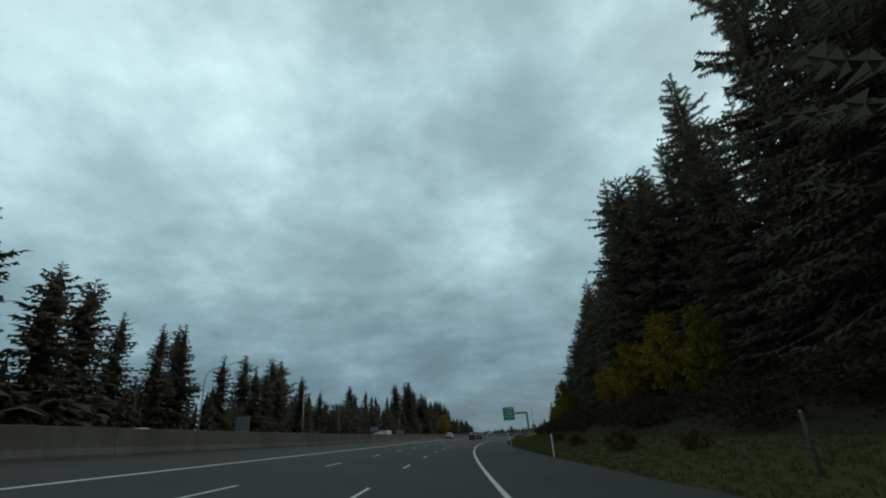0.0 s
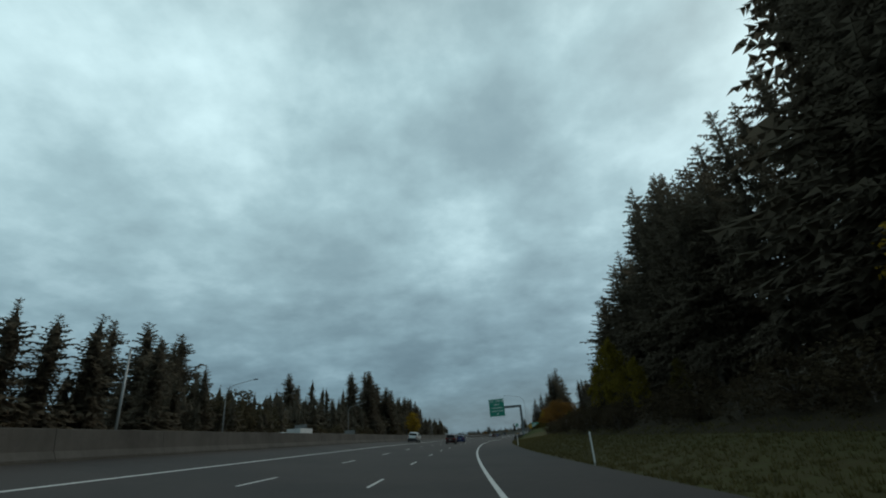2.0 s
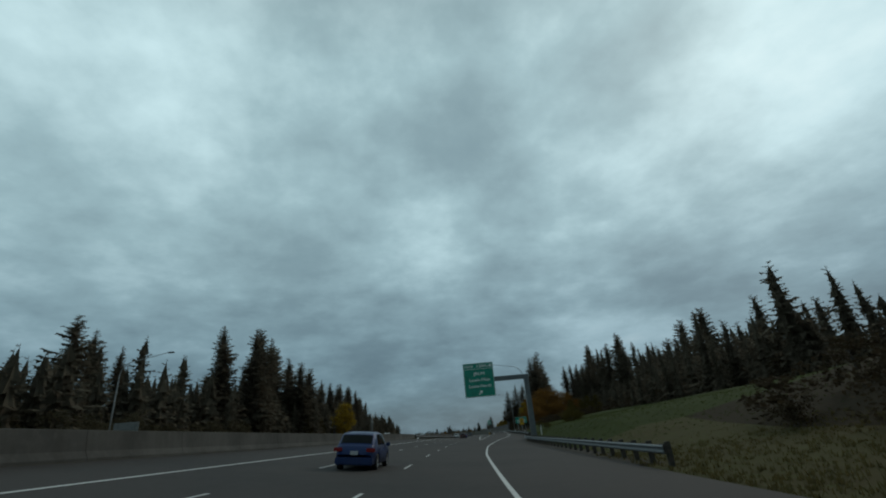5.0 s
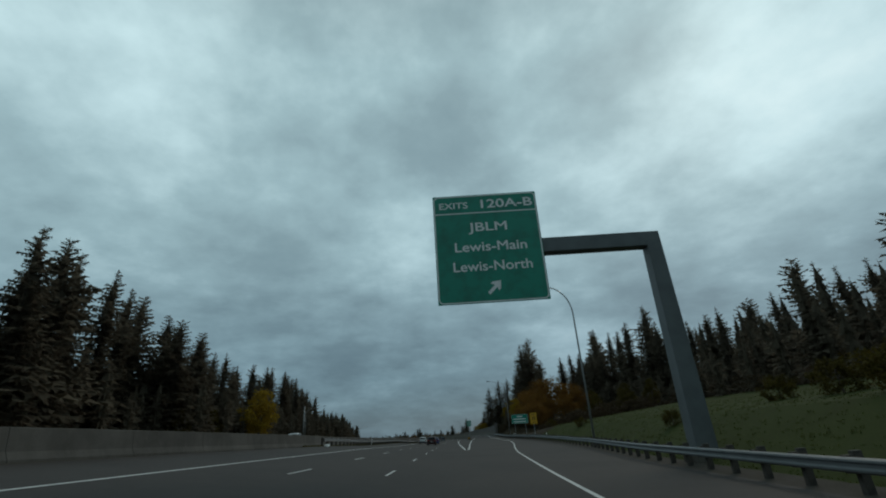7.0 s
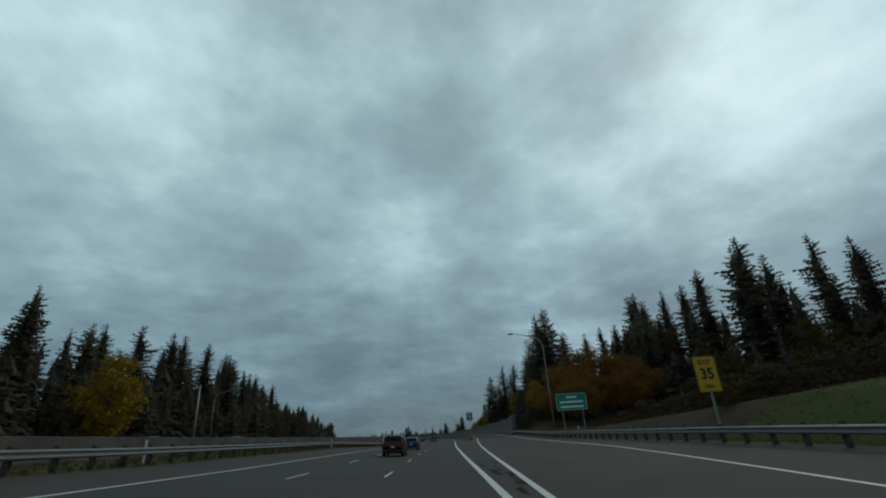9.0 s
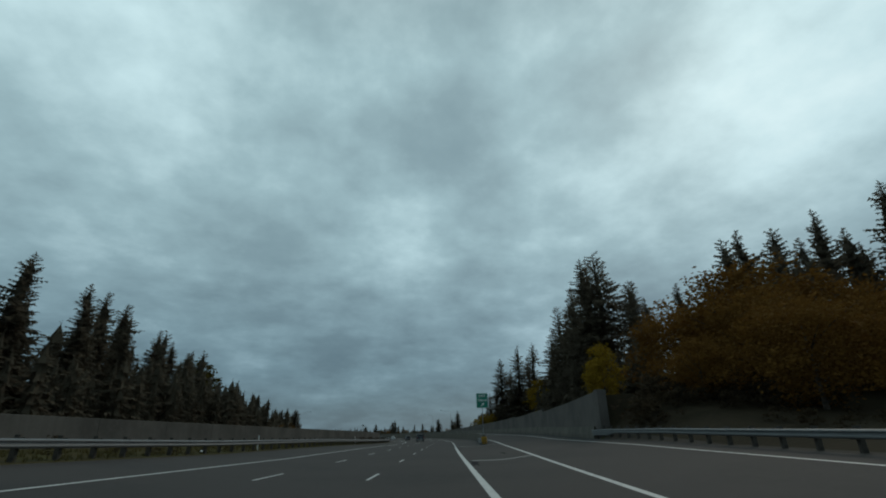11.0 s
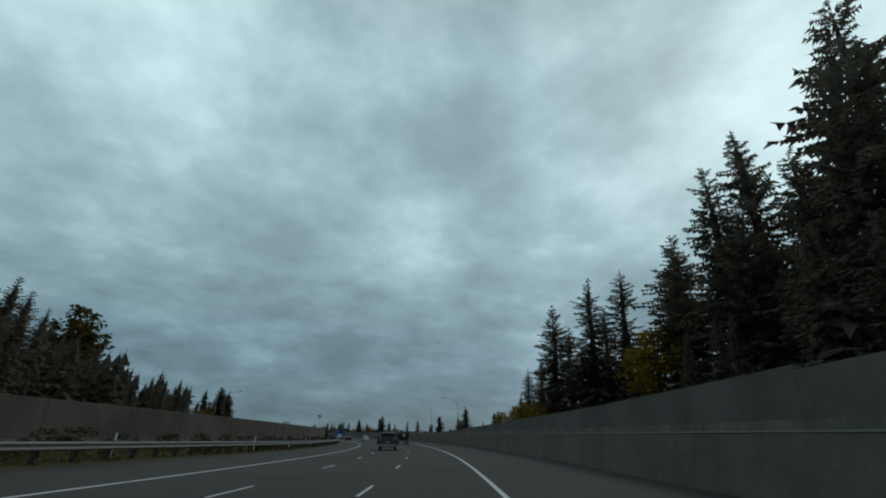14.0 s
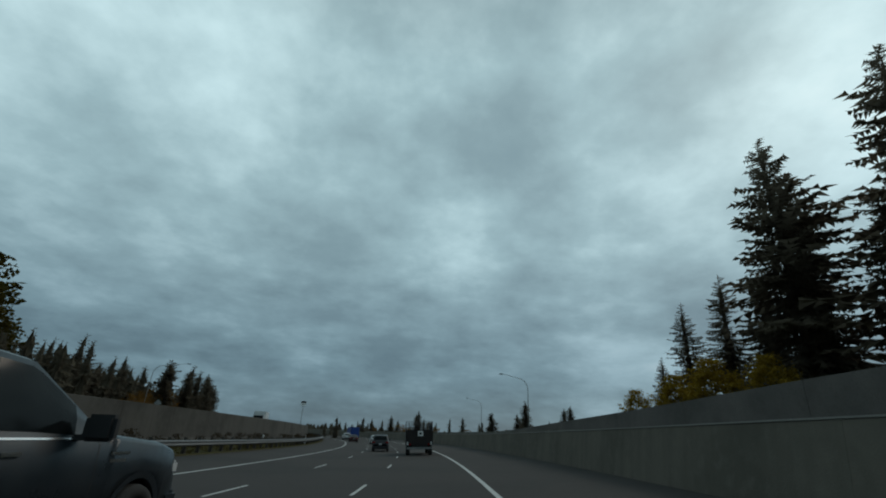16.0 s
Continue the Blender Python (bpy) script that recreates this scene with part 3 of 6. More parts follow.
def letters(text, size, x, z, y, mat, parent, width=None, bold=0.012):
    """Lettering centred at x, z on a plate that faces -y."""
    cu = bpy.data.curves.new("lettering", "FONT")
    cu.body, cu.size, cu.align_x, cu.align_y, cu.extrude = text, size, "CENTER", "CENTER", 0.002
    tmp = bpy.data.objects.new("lettering", cu)
    one = bpy.data.meshes.new_from_object(tmp)
    bpy.data.objects.remove(tmp)
    # strokes are thickened by laying copies a little apart
    bm = bmesh.new()
    for k, (dx, dy) in enumerate(((0, 0), (1, 0), (-1, 0), (0, 1), (0, -1))):
        one.transform(Matrix.Translation((dx * bold * 2, dy * bold * 2, k * 0.0006)))
        bm.from_mesh(one)
        one.transform(Matrix.Translation((-dx * bold * 2, -dy * bold * 2, -k * 0.0006)))
    me = bpy.data.meshes.new("lettering")
    bm.to_mesh(me)
    bm.free()
    me.name = "lettering"
    me.materials.clear()
    me.materials.append(mat)
    ob = new("lettering", me)
    ob.parent = parent
    k = 1.0
    if width:
        xs = [v.co.x for v in me.vertices]
        k = width / (max(xs) - min(xs))
    ob.matrix_basis = Matrix.Translation((x, y, z)) @ Matrix.Rotation(radians(90), 4, "X") @ Matrix.Diagonal((k, 1, 1, 1))
    return ob


def arrow(size, x, z, y, mat, parent):
    """An arrow that points up to the right."""
    bm = bmesh.new()
    pts = [(-0.09, -0.5), (0.09, -0.5), (0.09, 0.08), (0.3, -0.02), (0.3, 0.14), (0, 0.5), (-0.3, 0.14), (-0.3, -0.02), (-0.09, 0.08)]
    q = Matrix.Rotation(radians(-45), 2)
    bm.faces.new([bm.verts.new((x + (q @ Vector(p)).x * size, y, z + (q @ Vector(p)).y * size)) for p in pts])
    bmesh.ops.recalc_face_normals(bm, faces=list(bm.faces))
    return part("arrow", bm, mat, parent, "white arrow")


def tube(name, pts, radii, mat, parent, n=10, label=""):
    """A round bar along points, with a radius at each."""
    V, F = [], []
    for i, (p, r) in enumerate(zip(pts, radii)):
        p = Vector(p)
        d = (Vector(pts[min(i + 1, len(pts) - 1)]) - Vector(pts[max(i - 1, 0)])).normalized()
        a = d.orthogonal().normalized() if abs(d.z) < 0.95 else Vector((1, 0, 0))
        a = (a - d * a.dot(d)).normalized()
        if abs(d.z) < 0.95:
            a = Vector((0, 1, 0)) - d * d.y
            a.normalize()
        b = d.cross(a)
        for j in range(n):
            t = j * 6.2832 / n
            V.append(p + a * (r * math.cos(t)) + b * (r * math.sin(t)))
    for i in range(len(pts) - 1):
        for j in range(n):
            F.append((i * n + j, i * n + (j + 1) % n, (i + 1) * n + (j + 1) % n, (i + 1) * n + j))
    F.append(tuple(range(n))[::-1])
    F.append(tuple(range((len(pts) - 1) * n, len(pts) * n)))
    return mesh_ob(name, V, F, mat, parent, label, smooth=True)


M_GANTRY = material("painted_grey_steel", (0.13, 0.145, 0.15), 0.55, 0.2, spots=((1.0, (0.09, 0.1, 0.105), 0.6, 0.42, 0.62), (8, (0.17, 0.18, 0.18), 0.4, 0.55, 0.7)), bump=0.08)
M_YSIGN = material("sign_yellow", (0.62, 0.33, 0.01), 0.5, spots=((2, (0.5, 0.26, 0.01), 0.5, 0.45, 0.65),))
M_BLACK = material("sign_black", (0.012, 0.012, 0.012), 0.6)
M_BACK = material("sign_back_aluminium", (0.3, 0.31, 0.31), 0.5, 0.5, spots=((1.5, (0.2, 0.21, 0.21), 0.6, 0.45, 0.65),))


def sign_bridge():
    e = new("sign_bridge")
    e.matrix_basis = along(238.2, 0, z=0)
    w, h, cx, cz = 5.45, 5.95, 2.62, 10.27
    sign = part("sign_panel", plate(w, h, 0.04, 0.05), M_SIGN, e)
    sign.matrix_basis = Matrix.Translation((cx, 0, cz))
    part("border", frame_bm(w - 0.06, h - 0.06, 0.26, 0.06, -0.03), M_WHITE, sign, "white border line")
    bm = bmesh.new()
    box(bm, -w / 2 + 0.05, w / 2 - 0.05, -0.033, -0.028, 1.88, 1.94)
    part("divider", bm, M_WHITE, sign, "white dividing line")
    letters("EXITS", 0.51, -1.66, 2.36, -0.03, M_WHITE, sign, 1.5, 0.004)
    letters("120A-B", 0.69, 1.07, 2.38, -0.03, M_WHITE, sign, 2.72, 0.006)
    letters("JBLM", 0.69, 0.1, 1.06, -0.03, M_WHITE, sign, 2.0, 0.005)
    letters("Lewis-Main", 0.72, 0.1, -0.04, -0.03, M_WHITE, sign, 3.66, 0.005)
    letters("Lewis-North", 0.72, 0.1, -1.1, -0.03, M_WHITE, sign, 3.95, 0.005)
    arrow(0.9, 0.1, -2.2, -0.031, M_WHITE, sign)
    for x in (-1.7, 0, 1.7):
        bm = bmesh.new()
        box(bm, x - 0.05, x + 0.05, 0.03, 0.22, -2.9, 2.6)
        part("bracket", bm, M_GANTRY, sign)
    bm = bmesh.new()
    box(bm, 0.4, 11.42, 0.2, 0.85, 9.85, 10.62, 0.02)
    part("arm", bm, M_GANTRY, e)
    bm = bmesh.new()
    g = ground_z(239, 11.1)
    V = []
    for z, a, d in ((g - 0.3, 0.47, 0.4), (10.62, 0.36, 0.33)):
        V.append([bm.verts.new((11.06 + sx * a, 0.53 + sy * d, z)) for sx, sy in ((-1, -1), (1, -1), (1, 1), (-1, 1))])
    for i in range(4):
        bm.faces.new((V[0][i], V[0][(i + 1) % 4], V[1][(i + 1) % 4], V[1][i]))
    bm.faces.new(V[1])
    bmesh.ops.bevel(bm, geom=list(bm.edges), offset=0.02, segments=1, affect="EDGES")
    part("post", bm, M_GANTRY, e)
    bm = bmesh.new()
    box(bm, 10.4, 11.75, -0.15, 1.2, g - 0.4, g + 0.12, 0.03)
    part("footing", bm, M_CURB, e, "concrete footing")
    return tagged(e, "large green exit sign on a dark grey steel cantilever", "road sign")


sign_bridge()


def post_sign(name, s, u, zc, w, h, r, mat, posts, label, border=None, foot=-0.4):
    """A plate on steel posts; returns the thing and its plate."""
    e = new(name)
    g = ground_z(s, u)
    e.matrix_basis = along(s, u)
    pl = part("plate", plate(w, h, r, 0.02), mat, e)
    pl.matrix_basis = Matrix.Translation((0, 0, zc - g))
    if border:
        part("border", frame_bm(w - 0.05, h - 0.05, max(0.02, r - 0.03), 0.035, -0.014), border, pl)
    for x in posts:
        bm = bmesh.new()
        box(bm, x - 0.05, x + 0.05, 0.012, 0.11, foot, zc - g + h * 0.4, 0.008)
        part("post", bm, M_BACK, e)
    return tagged(e, label, "road sign"), pl


# advisory speed sign on the ramp
e, pl = post_sign("advisory_sign", 303.6, 14.6, 3.75, 1.22, 1.9, 0.06, M_YSIGN, (0,), "yellow exit speed sign on a steel post", M_BLACK)
letters("EXIT", 0.36, 0, 0.62, -0.013, M_BLACK, pl, 0.72, 0.006)
letters("35", 0.8, 0, -0.02, -0.013, M_BLACK, pl, 0.72, 0.014)
letters("MPH", 0.26, 0, -0.68, -0.013, M_BLACK, pl, 0.5, 0.005)
# green guide sign beyond the ramp
e, pl = post_sign("guide_sign", 345.5, 17.9, 4.95, 4.3, 2.25, 0.14, M_SIGN, (-1.4, 1.4), "green guide sign with three white lines beside the ramp", M_WHITE)
for i, (a, b) in enumerate(((-0.65, 0.8), (-1.65, 1.6), (-1.6, 1.65))):
    bm = bmesh.new()
    box(bm, a, b, -0.016, -0.012, 0.49 - i * 0.64, 0.72 - i * 0.64)
    part("text_bar", bm, M_WHITE, pl)
# exit sign in the gore
e, pl = post_sign("exit_sign", 415.7, 5.78, 6.38, 1.8, 2.2, 0.17, M_SIGN, (0.0,), "green exit sign with white arrow on a steel barrier post", M_WHITE, foot=1.16)
bm = bmesh.new()
box(bm, -0.33, 0.22, -0.12, 0.24, 0.72, 1.2, 0.02)
part("saddle", bm, M_COPING, e, "pale concrete saddle clasping the barrier")
letters("EXIT", 0.54, 0, 0.67, -0.013, M_WHITE, pl, 1.06, 0.006)
letters("120A-B", 0.47, 0, 0.02, -0.013, M_WHITE, pl, 1.3, 0.005)
arrow(0.62, 0.05, -0.58, -0.014, M_WHITE, pl)
# small signs beyond the median
e, pl = post_sign("diamond_sign", 580, -41.5, 4.3, 0.85, 0.85, 0.05, M_BACK, (0,), "pale diamond road sign seen from behind")
pl.matrix_basis = pl.matrix_basis @ Matrix.Rotation(radians(45), 4, "Y")
e, pl = post_sign("shield_sign", 590, -18.6, 6.3, 0.95, 0.95, 0.2, M_WHITE, (0,), "pale shield sign with a dark top on a tall post")
bm = bmesh.new()
box(bm, -0.46, 0.46, -0.02, -0.012, 0.1, 0.44)
part("top_band", bm, M_BLACK, pl, "dark top band")


def back_sign(s, u, z0, z1, w, label="back of a bare aluminium road sign on two posts"):
    """A sign of the other roadway, seen from behind."""
    e = new("road_sign")
    g = ground_z(s, u)
    e.matrix_basis = along(s, u)
    zc, h = (z0 + z1) / 2 - g, z1 - z0
    pl = part("plate", plate(w, h, 0.1, 0.04), M_BACK, e)
    pl.matrix_basis = Matrix.Translation((0, 0, zc))
    for k in range(3):
        bm = bmesh.new()
        box(bm, -w / 2 + 0.05, w / 2 - 0.05, -0.06, -0.02, -h * 0.35 + k * h * 0.35 - 0.03, -h * 0.35 + k * h * 0.35 + 0.03)
        part("stiffener", bm, M_BACK, pl)
    for x in (-w * 0.33, w * 0.33):
        bm = bmesh.new()
        box(bm, x - 0.08, x + 0.08, -0.16, -0.06, -0.4, zc + h * 0.4, 0.01)
        part("post", bm, M_BACK, e)
    return tagged(e, label, "road sign")


back_sign(97.5, -45.3, 4.2, 8.2, 2.9)
back_sign(171.5, -41.0, 5.4, 6.9, 2.9)
back_sign(214, -44.0, 4.6, 6.2, 3.4)


# ------------------------------------------------------------ street lamps
def street_lamp(s, u, top, arm, bend, label, r0=0.11):
    """A tapered steel mast bent over the road, with a flat luminaire."""
    e = new("street_lamp")
    g = ground_z(s, u)
    e.matrix_basis = along(s, u)
    h = top - g
    sgn = -1 if arm < 0 else 1
    L = abs(arm)
    pts, rad = [(0, 0, -0.4), (0, 0, h * 0.5), (0, 0, h - bend)], [r0, r0 * 0.8, r0 * 0.62]
    for k in range(1, 8):
        a = radians(90 * k / 8)
        pts.append((sgn * bend * 0.62 * (1 - math.cos(a)), 0, h - bend + (bend - 0.13 * L) * math.sin(a)))
        rad.append(r0 * (0.6 - 0.02 * k))
    pts.append((sgn * L, 0, h))
    rad.append(r0 * 0.36)
    tube("mast", pts, rad, M_BACK, e)
    bm = bmesh.new()
    box(bm, min(sgn * L, sgn * (L + 0.75)), max(sgn * L, sgn * (L + 0.75)), -0.17, 0.17, h - 0.1, h + 0.06, 0.04)
    part("luminaire", bm, M_BLACK, e, "dark flat luminaire")
    bm = bmesh.new()
    bmesh.ops.create_cone(bm, cap_ends=True, segments=12, radius1=0.3, radius2=0.28, depth=0.5, matrix=Matrix.Translation((0, 0, 0.05)))
    part("footing", bm, M_CURB, e)
    return tagged(e, label, "street lamp")


LAMP = "grey tapered steel street lamp with a long bent arm"
street_lamp(261.5, 12.75, 15.9, -7.2, 3.8, LAMP)
street_lamp(345.5, 15.0, 15.0, -4.2, 2.6, LAMP)
street_lamp(71.5, -37.5, 14.0, 4.8, 2.6, LAMP)
street_lamp(141, -41.5, 13.4, 4.8, 2.6, LAMP)
street_lamp(210, -43, 14.0, 6.0, 2.6, LAMP)
street_lamp(573, 21.5, 12.8, -4.6, 2.6, LAMP)
street_lamp(640, 37.5, 14.2, -4.8, 2.6, LAMP)
street_lamp(380, -50, 14.0, 6.0, 2.6, LAMP)
street_lamp(600, -50, 13.0, 6.0, 2.6, LAMP)


def utility_pole(s, u, top):
    e = new("utility_pole")
    e.matrix_basis = along(s, u)
    h = top - ground_z(s, u)
    tube("pole", [(0, 0, -0.5), (0, 0, h * 0.5), (0, 0, h)], [0.17, 0.15, 0.12], M_BACK, e)
    bm = bmesh.new()
    bmesh.ops.create_cone(bm, cap_ends=True, segments=10, radius1=0.15, radius2=0.1, depth=0.2, matrix=Matrix.Translation((0, 0, h + 0.08)))
    part("cap", bm, M_BACK, e)
    return tagged(e, "tall plain grey pole beside the far roadway", "pole")


utility_pole(119.5, -42.6, 15.2)
utility_pole(366, -46, 13.0)


# ------------------------------------------------------------ crash cushion
def crash_cushion():
    e = new("crash_cushion")
    s0, u0 = 406.0, 5.2
    e.matrix_basis = on_road(s0, u0)
    nose = part("nose", plate(0.7, 0.82, 0.05, 0.08), M_YSIGN, e, "yellow nose panel with black chevrons")
    nose.matrix_basis = Matrix.Translation((0, 0, 0.55))
    for k in range(4):
        z = -0.62 + k * 0.245
        bm = bmesh.new()
        q = [(-0.32, z), (0, z + 0.28), (0.32, z), (0.32, z + 0.12), (0, z + 0.4), (-0.32, z + 0.12)]
        q = [(x, max(-0.38, min(0.38, zz))) for x, zz in q]
        bm.faces.new([bm.verts.new((x, -0.046, zz)) for x, zz in q])
        bmesh.ops.recalc_face_normals(bm, faces=list(bm.faces))
        part("chevron", bm, M_BLACK, nose, "black chevron stripe")
    for side in (-1, 1):
        for k, z in enumerate((0.31, 0.6)):
            V, F = [], []
            n = len(W_BEAM)
            for y, wd in ((0.1, 0.33), (6.9, 0.36)):
                V += [(side * (wd + a), y, z + b + 0.02) for a, b in W_BEAM]
            F = [(j, (j + 1) % n, n + (j + 1) % n, n + j) for j in range(n)] + [tuple(range(n))[::-1], tuple(range(n, 2 * n))]
            mesh_ob("rail", V, F, M_STEEL, e)
    for k in range(5):
        bm = bmesh.new()
        box(bm, -0.3, 0.3, 0.35 + k * 1.6, 0.45 + k * 1.6, -0.05, 0.74, 0.01)
        part("diaphragm", bm, M_GANTRY, e)
    return tagged(e, "steel crash cushion with yellow and black chevron nose", "crash cushion")


crash_cushion()


# ------------------------------------------------------------ litter
def litter(s, u, size, seed):
    """A crumpled scrap of pale plastic."""
    r = random.Random(seed)
    bm = bmesh.new()
    bmesh.ops.create_icosphere(bm, subdivisions=2, radius=size)
    for v in bm.verts:
        v.co *= r.uniform(0.55, 1.2)
        v.co.z *= 0.5
    me = bpy.data.meshes.new("litter")
    bm.to_mesh(me)
    bm.free()
    me.materials.append(M_WHITE)
    ob = new("litter", me)
    ob.matrix_basis = along(s, u, size * 0.2, seed * 50)
    return tagged(ob, "crumpled scrap of white plastic on the roadside", "litter", "roadside litter")


for i, (a, b, c) in enumerate(((267.6, -13.0, 0.3), (269.2, -13.3, 0.18), (484.5, -15.2, 0.22), (486.0, -15.6, 0.15), (499.0, -15.4, 0.24), (372.0, -14.9, 0.16))):
    litter(a, b, c, i)

# an old timber post in the verge
old_post = new("timber_post")
old_post.matrix_basis = Matrix.Translation(P(18.5, 9.6, 0))
tube("shaft", [(0, 0, -0.4), (0.01, 0, 0.8), (0.025, 0.01, 1.55)], [0.065, 0.062, 0.055], M_POST, old_post, 8)
tube("cap", [(0.025, 0.01, 1.55), (0.026, 0.01, 1.6)], [0.05, 0.03], M_BACK, old_post, 8, "pale worn top")
tagged(old_post, "dark weathered timber post standing in the verge grass", "post")


# ------------------------------------------------------------ trees
def conifer_mesh(seed, h, boughs, sprays, wide=0.19, bare=0.04, full=0.72, gappy=1.0, core=0.42, spray=0.2, thick=0.74, inner=0.16, tiers=20):
    """The crown of a fir: drooping boughs set with small hanging sprays, round a ragged dark inner cone."""
    r = random.Random(seed)
    V, F = [], []
    up = Vector((0, 0, 1))
    gaps = [(r.random(), r.uniform(0, 6.28), r.uniform(0.2, 0.6) * gappy) for _ in range(9)]
    lumps = [(r.random() * 0.8, r.uniform(0, 6.28), r.uniform(0.1, 0.4)) for _ in range(9)]
    bend = Vector((r.uniform(-0.012, 0.012), r.uniform(-0.012, 0.012), 0)) * h

    def reach(f, a):
        L = h * wide * ((1 - f) ** full) * min(1, 0.78 + f * 1.5) + 0.013 * h
        for gf, ga, gk in gaps:
            if abs(f - gf) < 0.05:
                L *= 1 - gk * max(0, math.cos(a - ga))
        for gf, ga, gk in lumps:
            if abs(f - gf) < 0.05:
                L *= 1 + gk * max(0, math.cos(a - ga))
        return L

    def stem(f):
        return Vector((0, 0, h * (bare + (0.99 - bare) * f))) + bend * math.sin(f * 3.1)

    # inner tiers
    for k in range(tiers):
        f = k / (tiers * 1.1)
        n, i = 11, len(V)
        for j in range(n):
            a = (j + r.uniform(-0.35, 0.35)) * 6.2832 / n
            q = reach(f, a) * core * (r.uniform(0.4, 0.7) if j % 2 else r.uniform(0.8, 1.3))
            V.append(stem(f) + Vector((q * math.cos(a), q * math.sin(a), -0.25 * q + r.uniform(-0.02, 0.02) * h)))
        V.append(stem(min(0.97, f + 1.7 / tiers)))
        F.extend((i + j, i + (j + 1) % n, i + n) for j in range(n))
    # boughs
    for k in range(boughs):
        # more of them where the crown is broad
        x = (k + r.random()) / boughs
        f = min(0.985, 1 - (1 - x) ** thick)
        a = k * 2.39996 + r.uniform(-0.5, 0.5)
        L = reach(f, a) * r.uniform(0.6, 1.16)
        d = Vector((math.cos(a), math.sin(a), 0))
        side = d.cross(up)
        rise = 0.42 * f ** 1.5 - 0.3 * (1 - f) + r.uniform(-0.16, 0.16)
        sag = 0.34 * (1 - f) + 0.06
        p0 = stem(f)

        def at(q):
            return p0 + d * (L * q) + up * (L * (rise * q - sag * q * q + 0.75 * sag * q ** 4))
        for j in range(sprays):
            qa, qb = inner + (1 - inner) * j / sprays, inner + (1 - inner) * (j + 1) / sprays
            c0, c1 = at(qa), at(qb)
            fw = c1 - c0
            w = spray * L * (1.15 - 0.75 * qa) + (0.0065 + 0.004 * f) * h
            for sd in (-1, 1):
                ww = w * r.uniform(0.6, 1.35)
                i = len(V)
                V.extend((c0, c0 + fw * r.uniform(0.9, 1.7) + side * (sd * ww) - up * (ww * r.uniform(0.0, 0.65)), c1))
                F.append((i, i + 1, i + 2))
            i = len(V)
            V.extend((c0, c0 + fw * r.uniform(0.3, 1.0) - up * (w * r.uniform(0.4, 1.0)) + side * (w * r.uniform(-0.4, 0.4)), c1))
            F.append((i, i + 1, i + 2))
    # the leader and its short shoots
    for k in range(9):
        a = k * 2.4
        p, d, o = stem(0.93 + 0.008 * k), Vector((0.55 * math.cos(a), 0.55 * math.sin(a), 1)).normalized(), Vector((math.sin(a), -math.cos(a), 0))
        i = len(V)
        V.extend((p - o * 0.004 * h, p + o * 0.004 * h, p + d * h * 0.016))
        F.append((i, i + 1, i + 2))
    return V, F


def trunk_mesh(h, r0, r1, n=8, segs=6, lean=0.0):
    V, F = [], []
    for i in range(segs + 1):
        f = i / segs
        rr = (r0 + (r1 - r0) * f) * (1.35 if i == 0 else 1)
        for j in range(n):
            a = j * 6.2832 / n
            V.append(Vector((rr * math.cos(a) + lean * math.sin(f * 3), rr * math.sin(a), h * f - (0.8 if i == 0 else 0))))
    for i in range(segs):
        for j in range(n):
            a, b = i * n + j, i * n + (j + 1) % n
            F.append((a, b, b + n, a + n))
    F.append(tuple(range(segs * n, segs * n + n)))
    return V, F


def make_conifer(seed, h, boughs, sprays, label, **kw):
    e = new("conifer")
    V, F = trunk_mesh(h * 0.97, h * 0.011, 0.03)
    mesh_ob("trunk", V, F, M_BARK, e)
    V, F = conifer_mesh(seed, h, boughs, sprays, **kw)
    mesh_ob("crown", V, F, M_FIR, e)
    return tagged(e, label, "tree")


def leafy_mesh(seed, h, w, n_clump, n_leaf, leaf, low=0.2):
    """The crown of a broad-leaved tree: clumps of small leaves with gaps."""
    r = random.Random(seed)
    V, F = [], []
    lean = [(r.uniform(0, 6.28), r.uniform(0.7, 1.15)) for _ in range(6)]
    for c in range(n_clump):
        while True:
            q = Vector((r.uniform(-1, 1), r.uniform(-1, 1), r.uniform(-1, 1)))
            if 0.3 < q.length < 1:
                break
        cz = h * (low + (0.97 - low) * (q.z + 1) / 2)
        a, k = lean[int((q.z + 1) * 2.99)]
        k = (1 - 0.3 * max(0, q.z)) * (1 + (k - 1) * math.cos(a - math.atan2(q.y, q.x)))
        cc = Vector((q.x * w * k, q.y * w * k, cz))
        rad = r.uniform(0.12, 0.26) * w
        for j in range(n_leaf):
            q = Vector((r.gauss(0, 0.46), r.gauss(0, 0.46), r.gauss(0, 0.38)))
            p = cc + q * min(1, 0.95 / max(0.01, q.length)) * rad * 1.25
            a = Vector((r.gauss(0, 1), r.gauss(0, 1), r.gauss(0, 0.6))).normalized()
            b = a.cross(Vector((r.gauss(0, 1), r.gauss(0, 1), r.gauss(0, 1)))).normalized()
            l = leaf * r.uniform(0.6, 1.4)
            i = len(V)
            V.extend((p - a * l, p + b * l * 0.6, p + a * l, p - b * l * 0.6))
            F.append((i, i + 1, i + 2, i + 3))
    return V, F


